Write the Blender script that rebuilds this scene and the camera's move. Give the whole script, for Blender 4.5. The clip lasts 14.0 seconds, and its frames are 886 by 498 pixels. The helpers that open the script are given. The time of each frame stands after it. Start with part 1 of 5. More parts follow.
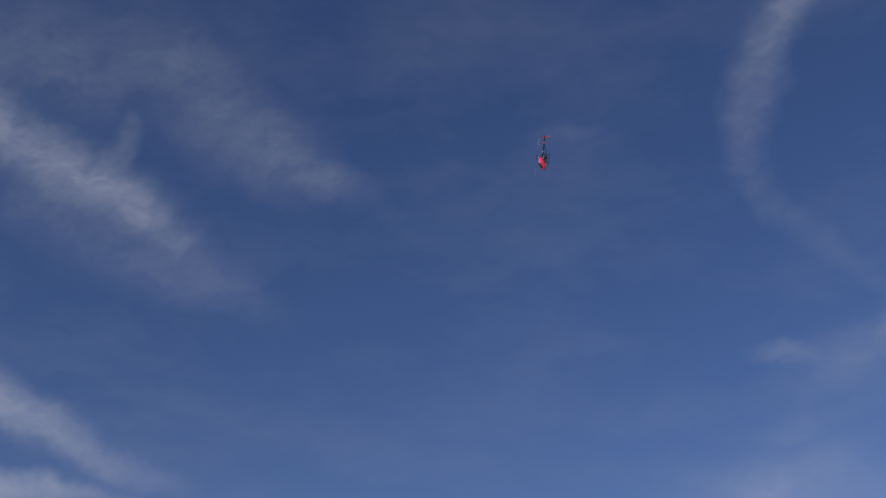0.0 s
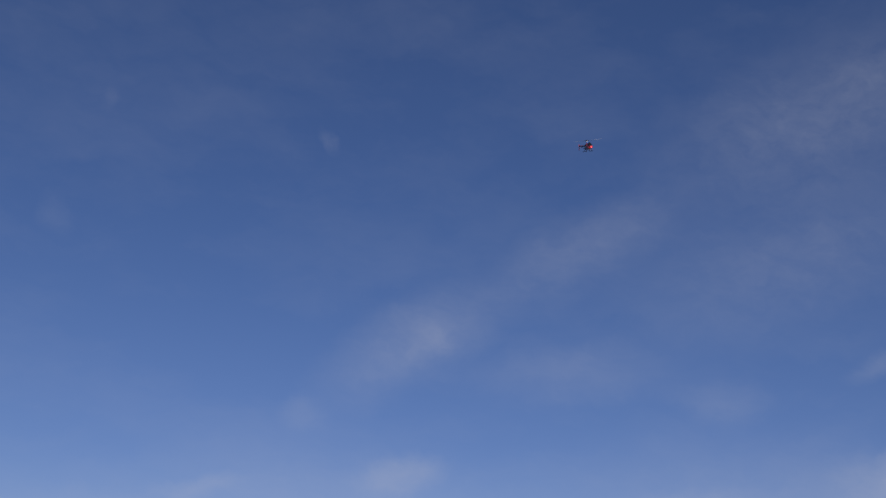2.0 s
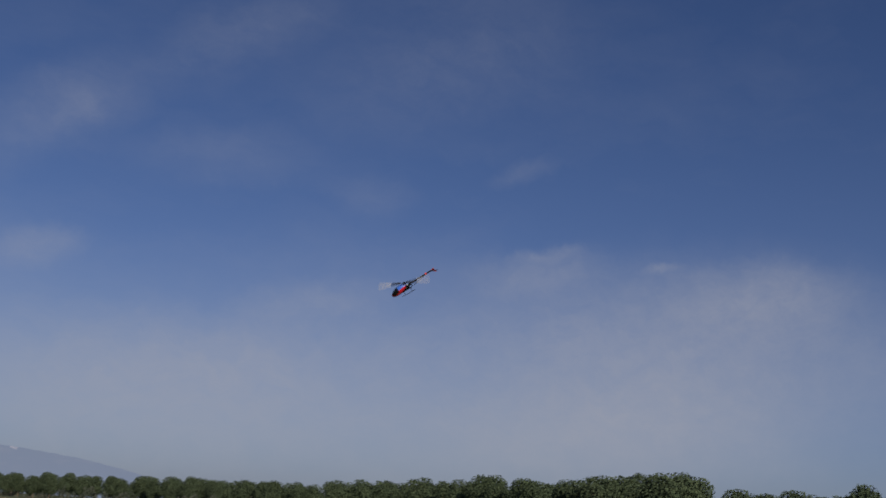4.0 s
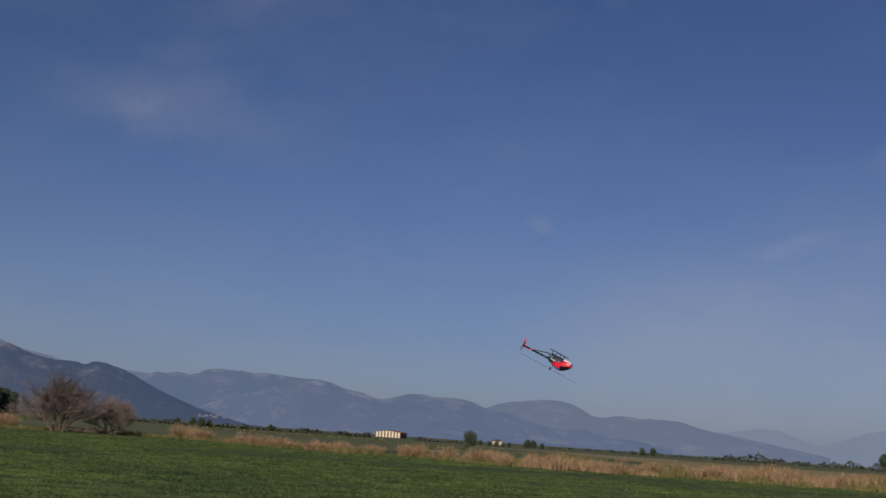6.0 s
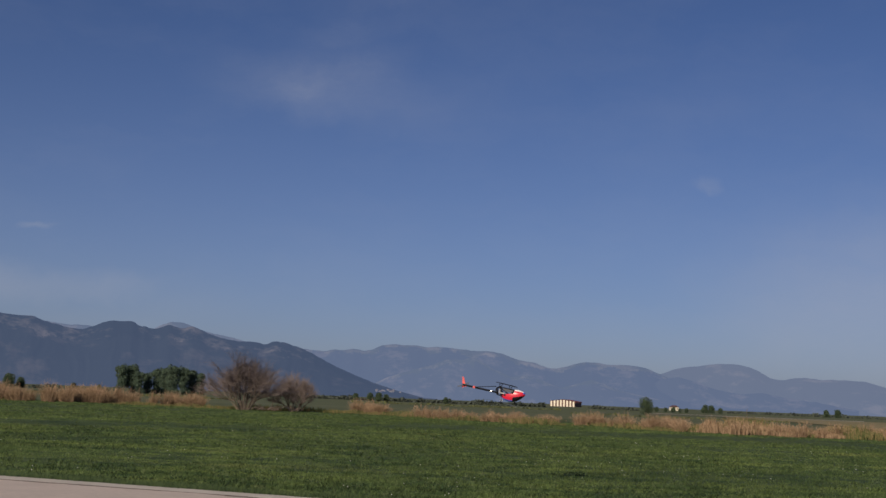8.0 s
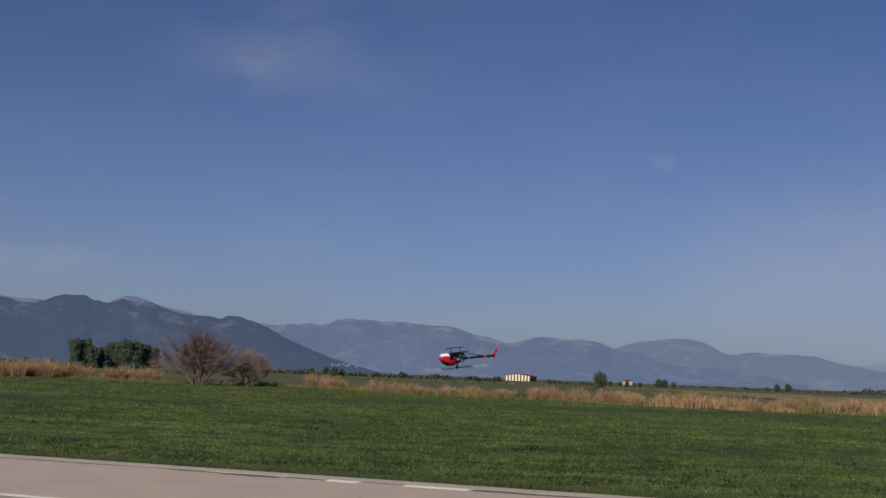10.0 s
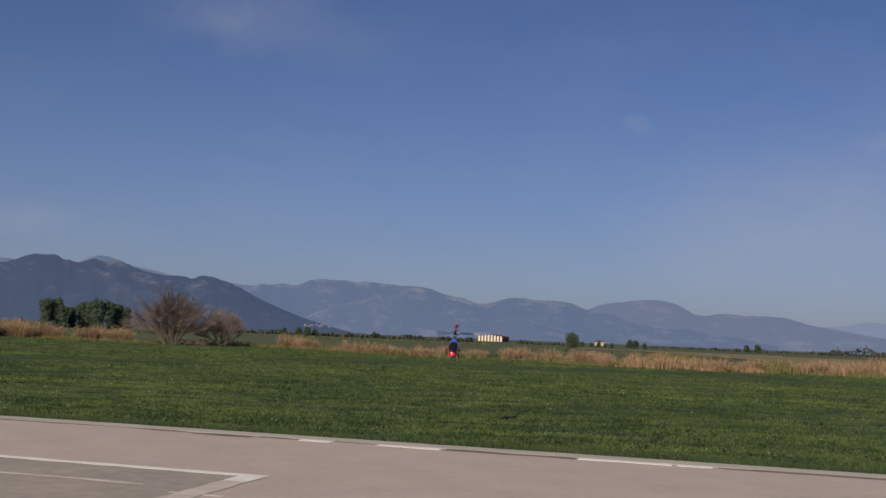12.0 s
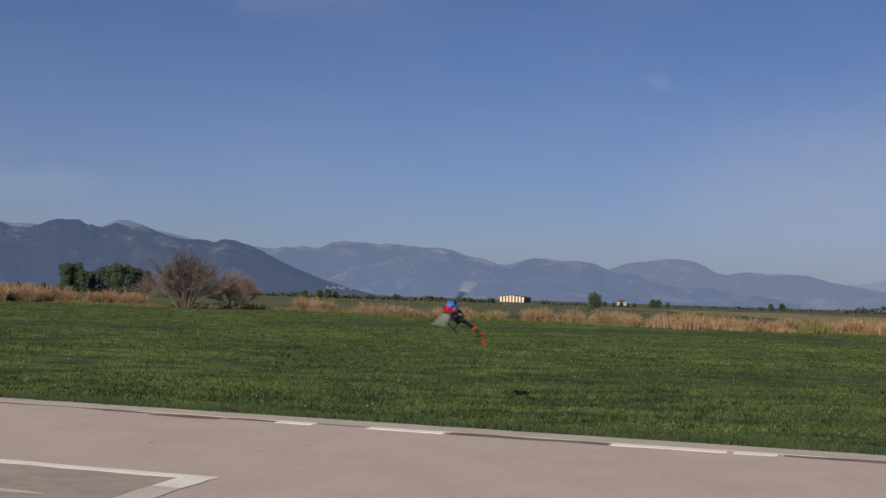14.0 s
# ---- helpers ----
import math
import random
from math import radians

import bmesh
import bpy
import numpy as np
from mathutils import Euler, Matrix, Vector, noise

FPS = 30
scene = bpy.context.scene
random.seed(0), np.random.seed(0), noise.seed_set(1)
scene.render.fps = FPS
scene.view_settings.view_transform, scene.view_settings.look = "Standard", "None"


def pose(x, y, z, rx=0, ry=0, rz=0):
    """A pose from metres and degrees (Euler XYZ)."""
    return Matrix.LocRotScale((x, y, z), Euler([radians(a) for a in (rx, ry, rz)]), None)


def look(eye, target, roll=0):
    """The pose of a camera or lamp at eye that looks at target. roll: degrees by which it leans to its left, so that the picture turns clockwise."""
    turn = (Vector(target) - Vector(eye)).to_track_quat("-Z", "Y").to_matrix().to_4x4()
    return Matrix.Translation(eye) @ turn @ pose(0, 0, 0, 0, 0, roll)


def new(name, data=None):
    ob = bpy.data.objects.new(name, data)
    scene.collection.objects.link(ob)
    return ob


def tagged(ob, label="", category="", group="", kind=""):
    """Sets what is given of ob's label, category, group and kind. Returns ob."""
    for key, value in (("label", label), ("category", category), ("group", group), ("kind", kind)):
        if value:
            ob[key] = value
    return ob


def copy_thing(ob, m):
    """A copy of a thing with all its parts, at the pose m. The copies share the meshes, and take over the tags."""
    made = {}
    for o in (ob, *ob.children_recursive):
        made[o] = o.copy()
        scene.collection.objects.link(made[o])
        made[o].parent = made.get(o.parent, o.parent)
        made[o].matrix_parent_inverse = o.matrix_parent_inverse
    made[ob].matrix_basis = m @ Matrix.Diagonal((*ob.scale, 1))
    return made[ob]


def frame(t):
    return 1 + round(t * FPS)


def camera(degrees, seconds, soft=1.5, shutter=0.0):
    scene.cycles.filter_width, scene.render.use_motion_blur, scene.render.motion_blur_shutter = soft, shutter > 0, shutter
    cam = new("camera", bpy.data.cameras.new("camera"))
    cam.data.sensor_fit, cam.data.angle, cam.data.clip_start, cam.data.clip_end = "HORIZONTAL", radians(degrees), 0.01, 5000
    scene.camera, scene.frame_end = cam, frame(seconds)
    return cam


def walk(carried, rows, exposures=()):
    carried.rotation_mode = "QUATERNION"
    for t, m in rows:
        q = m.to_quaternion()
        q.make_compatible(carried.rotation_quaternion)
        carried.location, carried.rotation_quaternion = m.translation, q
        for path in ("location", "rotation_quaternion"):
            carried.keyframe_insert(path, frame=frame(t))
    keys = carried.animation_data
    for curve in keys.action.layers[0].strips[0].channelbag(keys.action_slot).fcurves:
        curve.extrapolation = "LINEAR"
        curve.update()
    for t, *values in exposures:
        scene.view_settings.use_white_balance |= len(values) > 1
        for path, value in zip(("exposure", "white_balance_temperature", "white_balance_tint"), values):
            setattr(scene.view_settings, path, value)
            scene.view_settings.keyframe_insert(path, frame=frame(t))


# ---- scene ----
cam = camera(40.88, 14.0, soft=1.5, shutter=0.15)
walk(cam, [
    (0, pose(0.000, 0.000, 1.600, 117.07, 1.60, 27.48)),
    (0.2, pose(0.000, 0.000, 1.600, 118.87, 1.52, 20.87)),
    (0.5, pose(0.000, 0.000, 1.600, 120.06, 0.81, 11.00)),
    (0.8, pose(0.000, 0.000, 1.600, 119.76, 0.37, -1.13)),
    (1, pose(0.000, 0.000, 1.600, 118.94, -0.83, -8.14)),
    (1.2, pose(0.000, 0.000, 1.600, 117.58, -2.38, -13.57)),
    (1.5, pose(0.000, 0.000, 1.600, 114.26, -2.50, -19.86)),
    (1.8, pose(0.000, 0.000, 1.600, 112.64, -2.91, -27.50)),
    (2.2, pose(0.000, 0.000, 1.600, 111.45, -3.70, -36.71)),
    (3.2, pose(0.000, 0.000, 1.600, 105.50, -3.30, -53.00)),
    (4.3, pose(0.000, 0.000, 1.600, 100.46, -3.37, -44.57)),
    (4.5, pose(0.000, 0.000, 1.600, 99.91, -3.87, -36.72)),
    (4.7, pose(0.000, 0.000, 1.600, 99.46, -4.20, -28.37)),
    (5, pose(0.000, 0.000, 1.600, 99.13, -5.15, -18.18)),
    (5.5, pose(0.000, 0.000, 1.600, 99.34, -4.87, -10.20)),
    (6, pose(0.000, 0.000, 1.600, 99.05, -3.87, -4.19)),
    (6.5, pose(0.000, 0.000, 1.600, 98.36, -3.23, 1.25)),
    (7, pose(0.000, 0.000, 1.600, 97.72, -2.56, 5.72)),
    (7.5, pose(0.000, 0.000, 1.600, 97.39, -2.25, 6.02)),
    (8, pose(0.000, 0.000, 1.600, 97.20, -2.20, 4.13)),
    (8.2, pose(0.000, 0.000, 1.600, 97.12, -2.14, 3.46)),
    (9.2, pose(0.000, 0.000, 1.600, 96.50, -2.15, 2.20)),
    (10.3, pose(0.000, 0.000, 1.600, 95.85, -2.21, 2.00)),
    (10.5, pose(0.000, 0.000, 1.600, 95.67, -2.27, 2.17)),
    (11, pose(0.000, 0.000, 1.600, 95.20, -2.35, 2.19)),
    (11.5, pose(0.000, 0.000, 1.600, 94.78, -2.41, 1.63)),
    (12, pose(0.000, 0.000, 1.600, 94.22, -2.31, 0.70)),
    (12.5, pose(0.000, 0.000, 1.600, 93.71, -2.27, -0.15)),
    (13, pose(0.023, 0.464, 1.590, 93.33, -2.18, -0.39)),
    (13.5, pose(0.106, 1.481, 1.589, 92.90, -1.95, 0.35)),
    (14, pose(0.189, 2.998, 1.600, 92.32, -1.82, 1.76)),
], exposures=[(0, 0.32), (0.5, 0.5), (1.0, 0.6), (1.5, 0.44), (2.2, 0.26), (4.3, -0.2), (5.0, -0.25), (6.5, -0.12), (7.2, -0.03), (8.2, -0.05), (11.0, -0.02), (12.5, 0.02), (14.0, 0.12)])

# ---- sky, sun ----
SUN_EL, SUN_AZ = 26.0, -156.0          # degrees; azimuth from +y, clockwise
sun = new("sun", bpy.data.lights.new("sun", "SUN"))
sun.data.energy, sun.data.angle, sun.data.color = 4.3, radians(0.5), (1.0, 0.87, 0.70)
s_dir = Vector((math.sin(radians(SUN_AZ)) * math.cos(radians(SUN_EL)), math.cos(radians(SUN_AZ)) * math.cos(radians(SUN_EL)), math.sin(radians(SUN_EL))))
sun.matrix_world = look(s_dir * 50, (0, 0, 0))

world = bpy.data.worlds.new("world")
scene.world = world
world.use_nodes = True
wt = world.node_tree
wt.nodes.clear()


def wn(kind, **values):
    n = wt.nodes.new(kind)
    for key, value in values.items():
        n.inputs[int(key[1:])].default_value = value
    return n


sky = wt.nodes.new("ShaderNodeTexSky")
sky.sky_type, sky.sun_disc = "NISHITA", False
sky.sun_elevation, sky.sun_rotation = radians(SUN_EL), radians(SUN_AZ)
sky.altitude, sky.air_density, sky.dust_density, sky.ozone_density = 100, 0.75, 1.2, 5.5
coords = wt.nodes.new("ShaderNodeTexCoord")
# the streaks are frayed by a fine and a coarse noise
warp = wn("ShaderNodeTexNoise", i2=20.0, i3=5.0, i4=0.6)
wt.links.new(coords.outputs["Generated"], warp.inputs[0])
shift = wt.nodes.new("ShaderNodeVectorMath")
shift.operation = "MULTIPLY_ADD"
shift.inputs[1].default_value, shift.inputs[2].default_value = (0.035, 0.035, 0.035), (-0.0175, -0.0175, -0.0175)
wt.links.new(warp.outputs["Color"], shift.inputs[0])
bent = wt.nodes.new("ShaderNodeVectorMath")
bent.operation = "ADD"
wt.links.new(coords.outputs["Generated"], bent.inputs[0])
wt.links.new(shift.outputs[0], bent.inputs[1])
cover = [None]


def wm(op, a, b=None, c=None, clamp=False):
    n = wt.nodes.new("ShaderNodeMath")
    n.operation, n.use_clamp = op, clamp
    for slot, value in enumerate((a, b, c)):
        if value is None:
            continue
        if isinstance(value, (int, float)):
            n.inputs[slot].default_value = value
        else:
            wt.links.new(value, n.inputs[slot])
    return n.outputs[0]


def cloud(az, el, length, width, angle, strength):
    """A soft streak of cloud in that direction; half length and half width in degrees, angle from the level."""
    a, e, g = radians(az), radians(el), radians(angle)
    c = Vector((math.sin(a) * math.cos(e), math.cos(a) * math.cos(e), math.sin(e)))
    ea = Vector((math.cos(a), -math.sin(a), 0))
    eu = ea.cross(c)
    along = (ea * math.cos(g) + eu * math.sin(g)) / radians(length)
    across = (eu * math.cos(g) - ea * math.sin(g)) / radians(width)
    dots = []
    for axis in (along, across):
        n = wt.nodes.new("ShaderNodeVectorMath")
        n.operation = "DOT_PRODUCT"
        wt.links.new(bent.outputs[0], n.inputs[0])
        n.inputs[1].default_value = axis
        dots.append(n.outputs["Value"])
    r2 = wm("MULTIPLY_ADD", dots[0], dots[0], wm("MULTIPLY", dots[1], dots[1]))
    fall = wm("SUBTRACT", 1.0, r2, clamp=True)
    fall = wm("MULTIPLY", fall, fall)
    cover[0] = wm("MULTIPLY", fall, strength) if cover[0] is None else wm("MULTIPLY_ADD", fall, strength, cover[0])


# western veil
cloud(-52.2, 31.9, 2.66, 2.36, -19, 0.162)
cloud(-50.4, 31.2, 2.82, 2.17, -18, 0.152)
cloud(-48.3, 30.5, 3.04, 2.06, -17, 0.142)
cloud(-46.2, 29.8, 3.08, 1.97, -17, 0.142)
cloud(-44.1, 29.1, 3.04, 1.90, -19, 0.152)
cloud(-42.1, 28.3, 2.66, 1.78, -24, 0.142)
cloud(-40.7, 27.4, 2.38, 1.42, -29, 0.067)
cloud(-43.9, 31.5, 1.88, 0.71, -104, 0.085)
cloud(-44.7, 30.5, 1.88, 1.03, -104, 0.076)
cloud(-48.3, 28.9, 4.74, 3.16, -24, 0.057)
cloud(-45.3, 27.4, 4.60, 3.16, -21, 0.052)
cloud(-42.3, 26.4, 4.46, 2.77, -17, 0.048)
cloud(-39.3, 25.4, 4.09, 2.17, -18, 0.048)
cloud(-36.9, 24.4, 3.71, 1.58, -20, 0.028)
cloud(-42.1, 35.9, 4.22, 2.77, -37, 0.048)
cloud(-39.7, 34.0, 4.00, 3.16, -37, 0.057)
cloud(-37.7, 32.3, 3.86, 3.36, -32, 0.067)
cloud(-35.2, 31.0, 3.66, 2.77, -21, 0.081)
cloud(-32.8, 30.3, 3.35, 1.42, -15, 0.076)
cloud(-52.3, 35.2, 5.10, 3.16, -8, 0.057)
cloud(-48.4, 34.6, 4.69, 3.55, -5, 0.057)
cloud(-45.1, 34.5, 4.29, 3.16, 0, 0.048)
cloud(-49.5, 19.5, 2.60, 1.97, -19, 0.190)
cloud(-47.9, 18.8, 2.79, 1.90, -21, 0.190)
cloud(-46.1, 18.0, 2.97, 1.58, -22, 0.162)
cloud(-44.3, 17.1, 2.92, 1.26, -21, 0.123)
cloud(-42.5, 16.4, 2.81, 1.03, -17, 0.095)
cloud(-40.8, 15.9, 2.76, 0.78, -14, 0.048)
cloud(-48.9, 15.5, 3.00, 1.19, -2, 0.228)
cloud(-46.9, 15.4, 2.84, 1.03, -3, 0.209)
cloud(-45.1, 15.3, 2.91, 0.87, -5, 0.152)
cloud(-43.0, 15.0, 3.14, 0.78, -5, 0.076)
# hooked wisp
cloud(-1.5, 38.7, 1.12, 0.47, -145, 0.231)
cloud(-3.1, 38.0, 1.37, 0.86, -152, 0.231)
cloud(-4.6, 37.3, 1.71, 1.30, -152, 0.231)
cloud(-6.0, 36.5, 2.06, 1.66, -138, 0.115)
cloud(-7.3, 35.4, 2.29, 1.81, -128, 0.098)
cloud(-8.5, 34.0, 2.31, 1.80, -123, 0.081)
cloud(-9.5, 32.5, 2.16, 1.67, -113, 0.069)
cloud(-10.0, 31.0, 1.96, 1.49, -99, 0.058)
cloud(-10.0, 29.5, 1.77, 1.33, -81, 0.046)
cloud(-9.5, 28.2, 1.67, 1.22, -62, 0.040)
cloud(-8.6, 27.1, 1.63, 1.14, -48, 0.040)
cloud(-7.5, 26.1, 1.58, 1.06, -43, 0.034)
cloud(-6.3, 25.0, 1.50, 0.98, -46, 0.034)
cloud(-5.3, 24.0, 1.37, 0.89, -50, 0.029)
cloud(-4.5, 23.0, 1.24, 0.79, -53, 0.023)
cloud(-5.2, 38.1, 1.50, 1.02, 7, 0.183)
# crossing streak
cloud(-7.4, 19.9, 2.14, 1.56, 28, 0.04)
cloud(-5.8, 20.7, 1.92, 1.30, 25, 0.06)
cloud(-4.1, 21.4, 1.68, 1.08, 22, 0.07)
cloud(-2.6, 22.0, 1.45, 0.92, 21, 0.07)
cloud(-1.2, 22.5, 1.33, 0.81, 23, 0.07)
cloud(0.3, 23.1, 1.34, 0.72, 25, 0.07)
cloud(1.9, 23.8, 1.36, 0.61, 26, 0.06)
cloud(3.7, 24.6, 1.34, 0.50, 26, 0.05)
cloud(1.5, 30.6, 1.24, 0.67, -154, 0.04)
cloud(0.2, 29.9, 1.40, 0.91, -145, 0.05)
cloud(-1.0, 29.0, 1.53, 1.08, -130, 0.05)
cloud(-1.8, 27.8, 1.67, 1.18, -116, 0.04)
cloud(-2.5, 26.4, 1.76, 1.22, -109, 0.03)
cloud(-9.9, 20.6, 1.97, 0.82, -16, 0.13)
cloud(-19.1, 32.3, 2.44, 0.54, 5, 0.04)
cloud(-6.3, 20.0, 6.38, 2.38, 15, 0.07)
# small puffs
cloud(15.4, 36.0, 1.32, 0.82, -56, 0.07)
cloud(16.6, 35.1, 0.99, 0.54, -21, 0.09)
cloud(11.1, 39.5, 1.07, 0.41, -26, 0.05)
cloud(24.2, 26.8, 0.75, 0.41, -53, 0.06)
cloud(12.8, 27.2, 0.86, 0.48, -85, 0.04)
cloud(11.4, 21.5, 1.26, 1.02, -64, 0.04)
cloud(20.7, 38.3, 4.91, 2.04, 3, 0.04)
cloud(-9.9, 16.9, 3.11, 1.70, 21, 0.06)
# slanting band
cloud(29.5, 17.4, 6.61, 2.72, 31, 0.14)
cloud(38.0, 22.3, 7.29, 2.38, 28, 0.10)
cloud(30.6, 17.5, 1.76, 1.16, 20, 0.07)
cloud(24.5, 13.7, 1.59, 1.16, -5, 0.07)
cloud(50.5, 28.0, 10.37, 4.43, 14, 0.11)
cloud(48.7, 21.5, 9.98, 4.09, 15, 0.09)
# small billows
cloud(45.2, 15.2, 2.75, 1.29, 4, 0.08)
cloud(52.5, 16.7, 2.44, 0.89, 17, 0.09)
cloud(29.2, 11.2, 3.12, 1.09, 5, 0.07)
cloud(20.0, 9.9, 2.64, 0.82, 14, 0.11)
cloud(37.5, 16.4, 5.70, 2.04, 7, 0.07)
# eastern bank
cloud(59.3, 7.6, 16.71, 6.81, 5, 0.46)
cloud(44.0, 9.5, 14.0, 5.5, 3, 0.12)
cloud(86.0, 7.8, 20.0, 6.8, 2, 0.44)
cloud(36.6, 5.2, 17.09, 5.11, 7, 0.42)
cloud(51.5, 3.6, 19.57, 3.75, 4, 0.26)
cloud(53.3, 12.0, 4.55, 1.53, 6, 0.20)
cloud(53.7, 12.8, 2.56, 0.54, 5, 0.12)
cloud(59.5, 12.3, 1.35, 0.41, 8, 0.17)
cloud(29.7, 11.3, 2.63, 1.19, 11, 0.11)
cloud(43.0, 10.0, 5.18, 1.36, 9, 0.14)
cloud(64.3, 11.1, 5.51, 2.38, 2, 0.21)
# western band
cloud(-10.5, 14.5, 7.5, 2.0, -3, 0.12)
cloud(-11.7, 14.7, 1.92, 1.02, 18, 0.07)
cloud(-8.4, 15.8, 3.28, 1.36, 13, 0.08)
cloud(-26.9, 6.3, 2.20, 0.95, -0, 0.24)
cloud(-23.5, 7.3, 1.22, 0.27, 8, 0.17)
cloud(-25.5, 4.5, 4.87, 1.53, -0, 0.20)
cloud(-20.4, 4.7, 3.56, 1.09, 4, 0.13)
cloud(8.3, 10.5, 0.95, 0.54, -5, 0.11)
# low haze
cloud(26.0, 7.5, 15.0, 6.5, 2, 0.17)
cloud(17.0, 4.5, 11.45, 5.79, -1, 0.14)
cloud(13.3, 5.4, 8.65, 5.45, -10, 0.10)

fibre_map = wt.nodes.new("ShaderNodeMapping")
fibre_map.inputs["Rotation"].default_value = (0.3, 0.2, 0.5)
fibre_map.inputs["Scale"].default_value = (14, 30, 40)
wt.links.new(bent.outputs[0], fibre_map.inputs[0])
fibre = wn("ShaderNodeTexNoise", i2=1.5, i3=8.0, i4=0.7)
wt.links.new(fibre_map.outputs[0], fibre.inputs[0])
wide_map = wt.nodes.new("ShaderNodeMapping")
wide_map.inputs["Scale"].default_value = (5, 5, 14)
wt.links.new(bent.outputs[0], wide_map.inputs[0])
wide = wn("ShaderNodeTexNoise", i2=1.0, i3=5.0, i4=0.6)
wt.links.new(wide_map.outputs[0], wide.inputs[0])
thin = wm("MULTIPLY", wm("SUBTRACT", wide.outputs[0], 0.45, clamp=True), 0.2)
# thin summer haze that thickens towards the level
split = wt.nodes.new("ShaderNodeSeparateXYZ")
wt.links.new(coords.outputs["Generated"], split.inputs[0])
low = wm("SUBTRACT", 1.0, wm("MULTIPLY", split.outputs[2], 2.1), clamp=True)
depth = wm("MULTIPLY_ADD", split.outputs[2], 4.0, 0.35)
fray = wm("MAXIMUM", wm("MULTIPLY_ADD", wm("SUBTRACT", fibre.outputs[0], 0.5), depth, 1.0), 0.1)
thin = wm("MULTIPLY_ADD", wm("MULTIPLY", low, wm("MULTIPLY", low, low)), 0.36, thin)
amount = wm("MULTIPLY_ADD", cover[0], fray, thin, clamp=True)
veil = wt.nodes.new("ShaderNodeMix")
veil.data_type = "RGBA"
veil.inputs["B"].default_value = (6.15, 6.35, 7.4, 1)
wt.links.new(amount, veil.inputs["Factor"])
air = wt.nodes.new("ShaderNodeMix")          # the white balance of the sky
air.data_type, air.blend_type = "RGBA", "MULTIPLY"
air.inputs["Factor"].default_value, air.inputs["B"].default_value = 1.0, (0.945, 0.915, 1.075, 1)
wt.links.new(sky.outputs[0], air.inputs["A"])
wt.links.new(air.outputs["Result"], veil.inputs["A"])
ground_glow = wt.nodes.new("ShaderNodeBackground")
ground_glow.inputs["Strength"].default_value = 0.06
wt.links.new(veil.outputs["Result"], ground_glow.inputs["Color"])
wout = wt.nodes.new("ShaderNodeOutputWorld")
wt.links.new(ground_glow.outputs[0], wout.inputs[0])


# ---- materials ----
def material(name, base, rough=0.8, metal=0.0, other=None, scale=4.0, bump=0.0, bump_scale=30.0, glow=None, spread=(0.35, 0.65), spec=0.5, per_piece=0.0, stretch=(1, 1, 1)):
    """A surface of two colours mottled at two scales, with fine relief."""
    m = bpy.data.materials.new(name)
    m.use_nodes = True
    t = m.node_tree
    p = t.nodes["Principled BSDF"]
    p.inputs["Roughness"].default_value, p.inputs["Metallic"].default_value = rough, metal
    p.inputs["Specular IOR Level"].default_value = spec
    other = other or tuple(c * 0.75 for c in base)
    pos = t.nodes.new("ShaderNodeTexCoord")
    mp = t.nodes.new("ShaderNodeMapping")
    mp.inputs["Scale"].default_value = stretch
    t.links.new(pos.outputs["Object"], mp.inputs[0])
    big, small = t.nodes.new("ShaderNodeTexNoise"), t.nodes.new("ShaderNodeTexNoise")
    for n, s, d in ((big, scale, 3), (small, scale * 9, 4)):
        n.inputs["Scale"].default_value, n.inputs["Detail"].default_value = s, d
        t.links.new(mp.outputs[0], n.inputs["Vector"])
    half = t.nodes.new("ShaderNodeMath")
    half.operation = "MULTIPLY_ADD"
    half.inputs[1].default_value = 0.5
    t.links.new(big.outputs[0], half.inputs[0])
    half2 = t.nodes.new("ShaderNodeMath")
    half2.operation = "MULTIPLY"
    half2.inputs[1].default_value = 0.5
    t.links.new(small.outputs[0], half2.inputs[0])
    t.links.new(half2.outputs[0], half.inputs[2])
    fac = half.outputs[0]
    if per_piece:
        info = t.nodes.new("ShaderNodeNewGeometry")
        add = t.nodes.new("ShaderNodeMath")
        add.operation = "MULTIPLY_ADD"
        add.inputs[1].default_value = per_piece
        t.links.new(info.outputs["Random Per Island"], add.inputs[0])
        t.links.new(fac, add.inputs[2])
        sub = t.nodes.new("ShaderNodeMath")
        sub.operation = "SUBTRACT"
        sub.inputs[1].default_value = per_piece / 2
        t.links.new(add.outputs[0], sub.inputs[0])
        fac = sub.outputs[0]
    ramp = t.nodes.new("ShaderNodeValToRGB")
    ramp.color_ramp.elements[0].position, ramp.color_ramp.elements[1].position = spread
    ramp.color_ramp.elements[0].color, ramp.color_ramp.elements[1].color = (*base, 1), (*other, 1)
    t.links.new(fac, ramp.inputs[0])
    t.links.new(ramp.outputs[0], p.inputs["Base Color"])
    if bump:
        bn, b = t.nodes.new("ShaderNodeTexNoise"), t.nodes.new("ShaderNodeBump")
        bn.inputs["Scale"].default_value, bn.inputs["Detail"].default_value = bump_scale, 4
        t.links.new(mp.outputs[0], bn.inputs["Vector"])
        b.inputs["Strength"].default_value, b.inputs["Distance"].default_value = bump, 0.02
        t.links.new(bn.outputs[0], b.inputs["Height"])
        t.links.new(b.outputs[0], p.inputs["Normal"])
    if glow:
        p.inputs["Emission Color"].default_value, p.inputs["Emission Strength"].default_value = (*glow, 1), 1.0
    return m




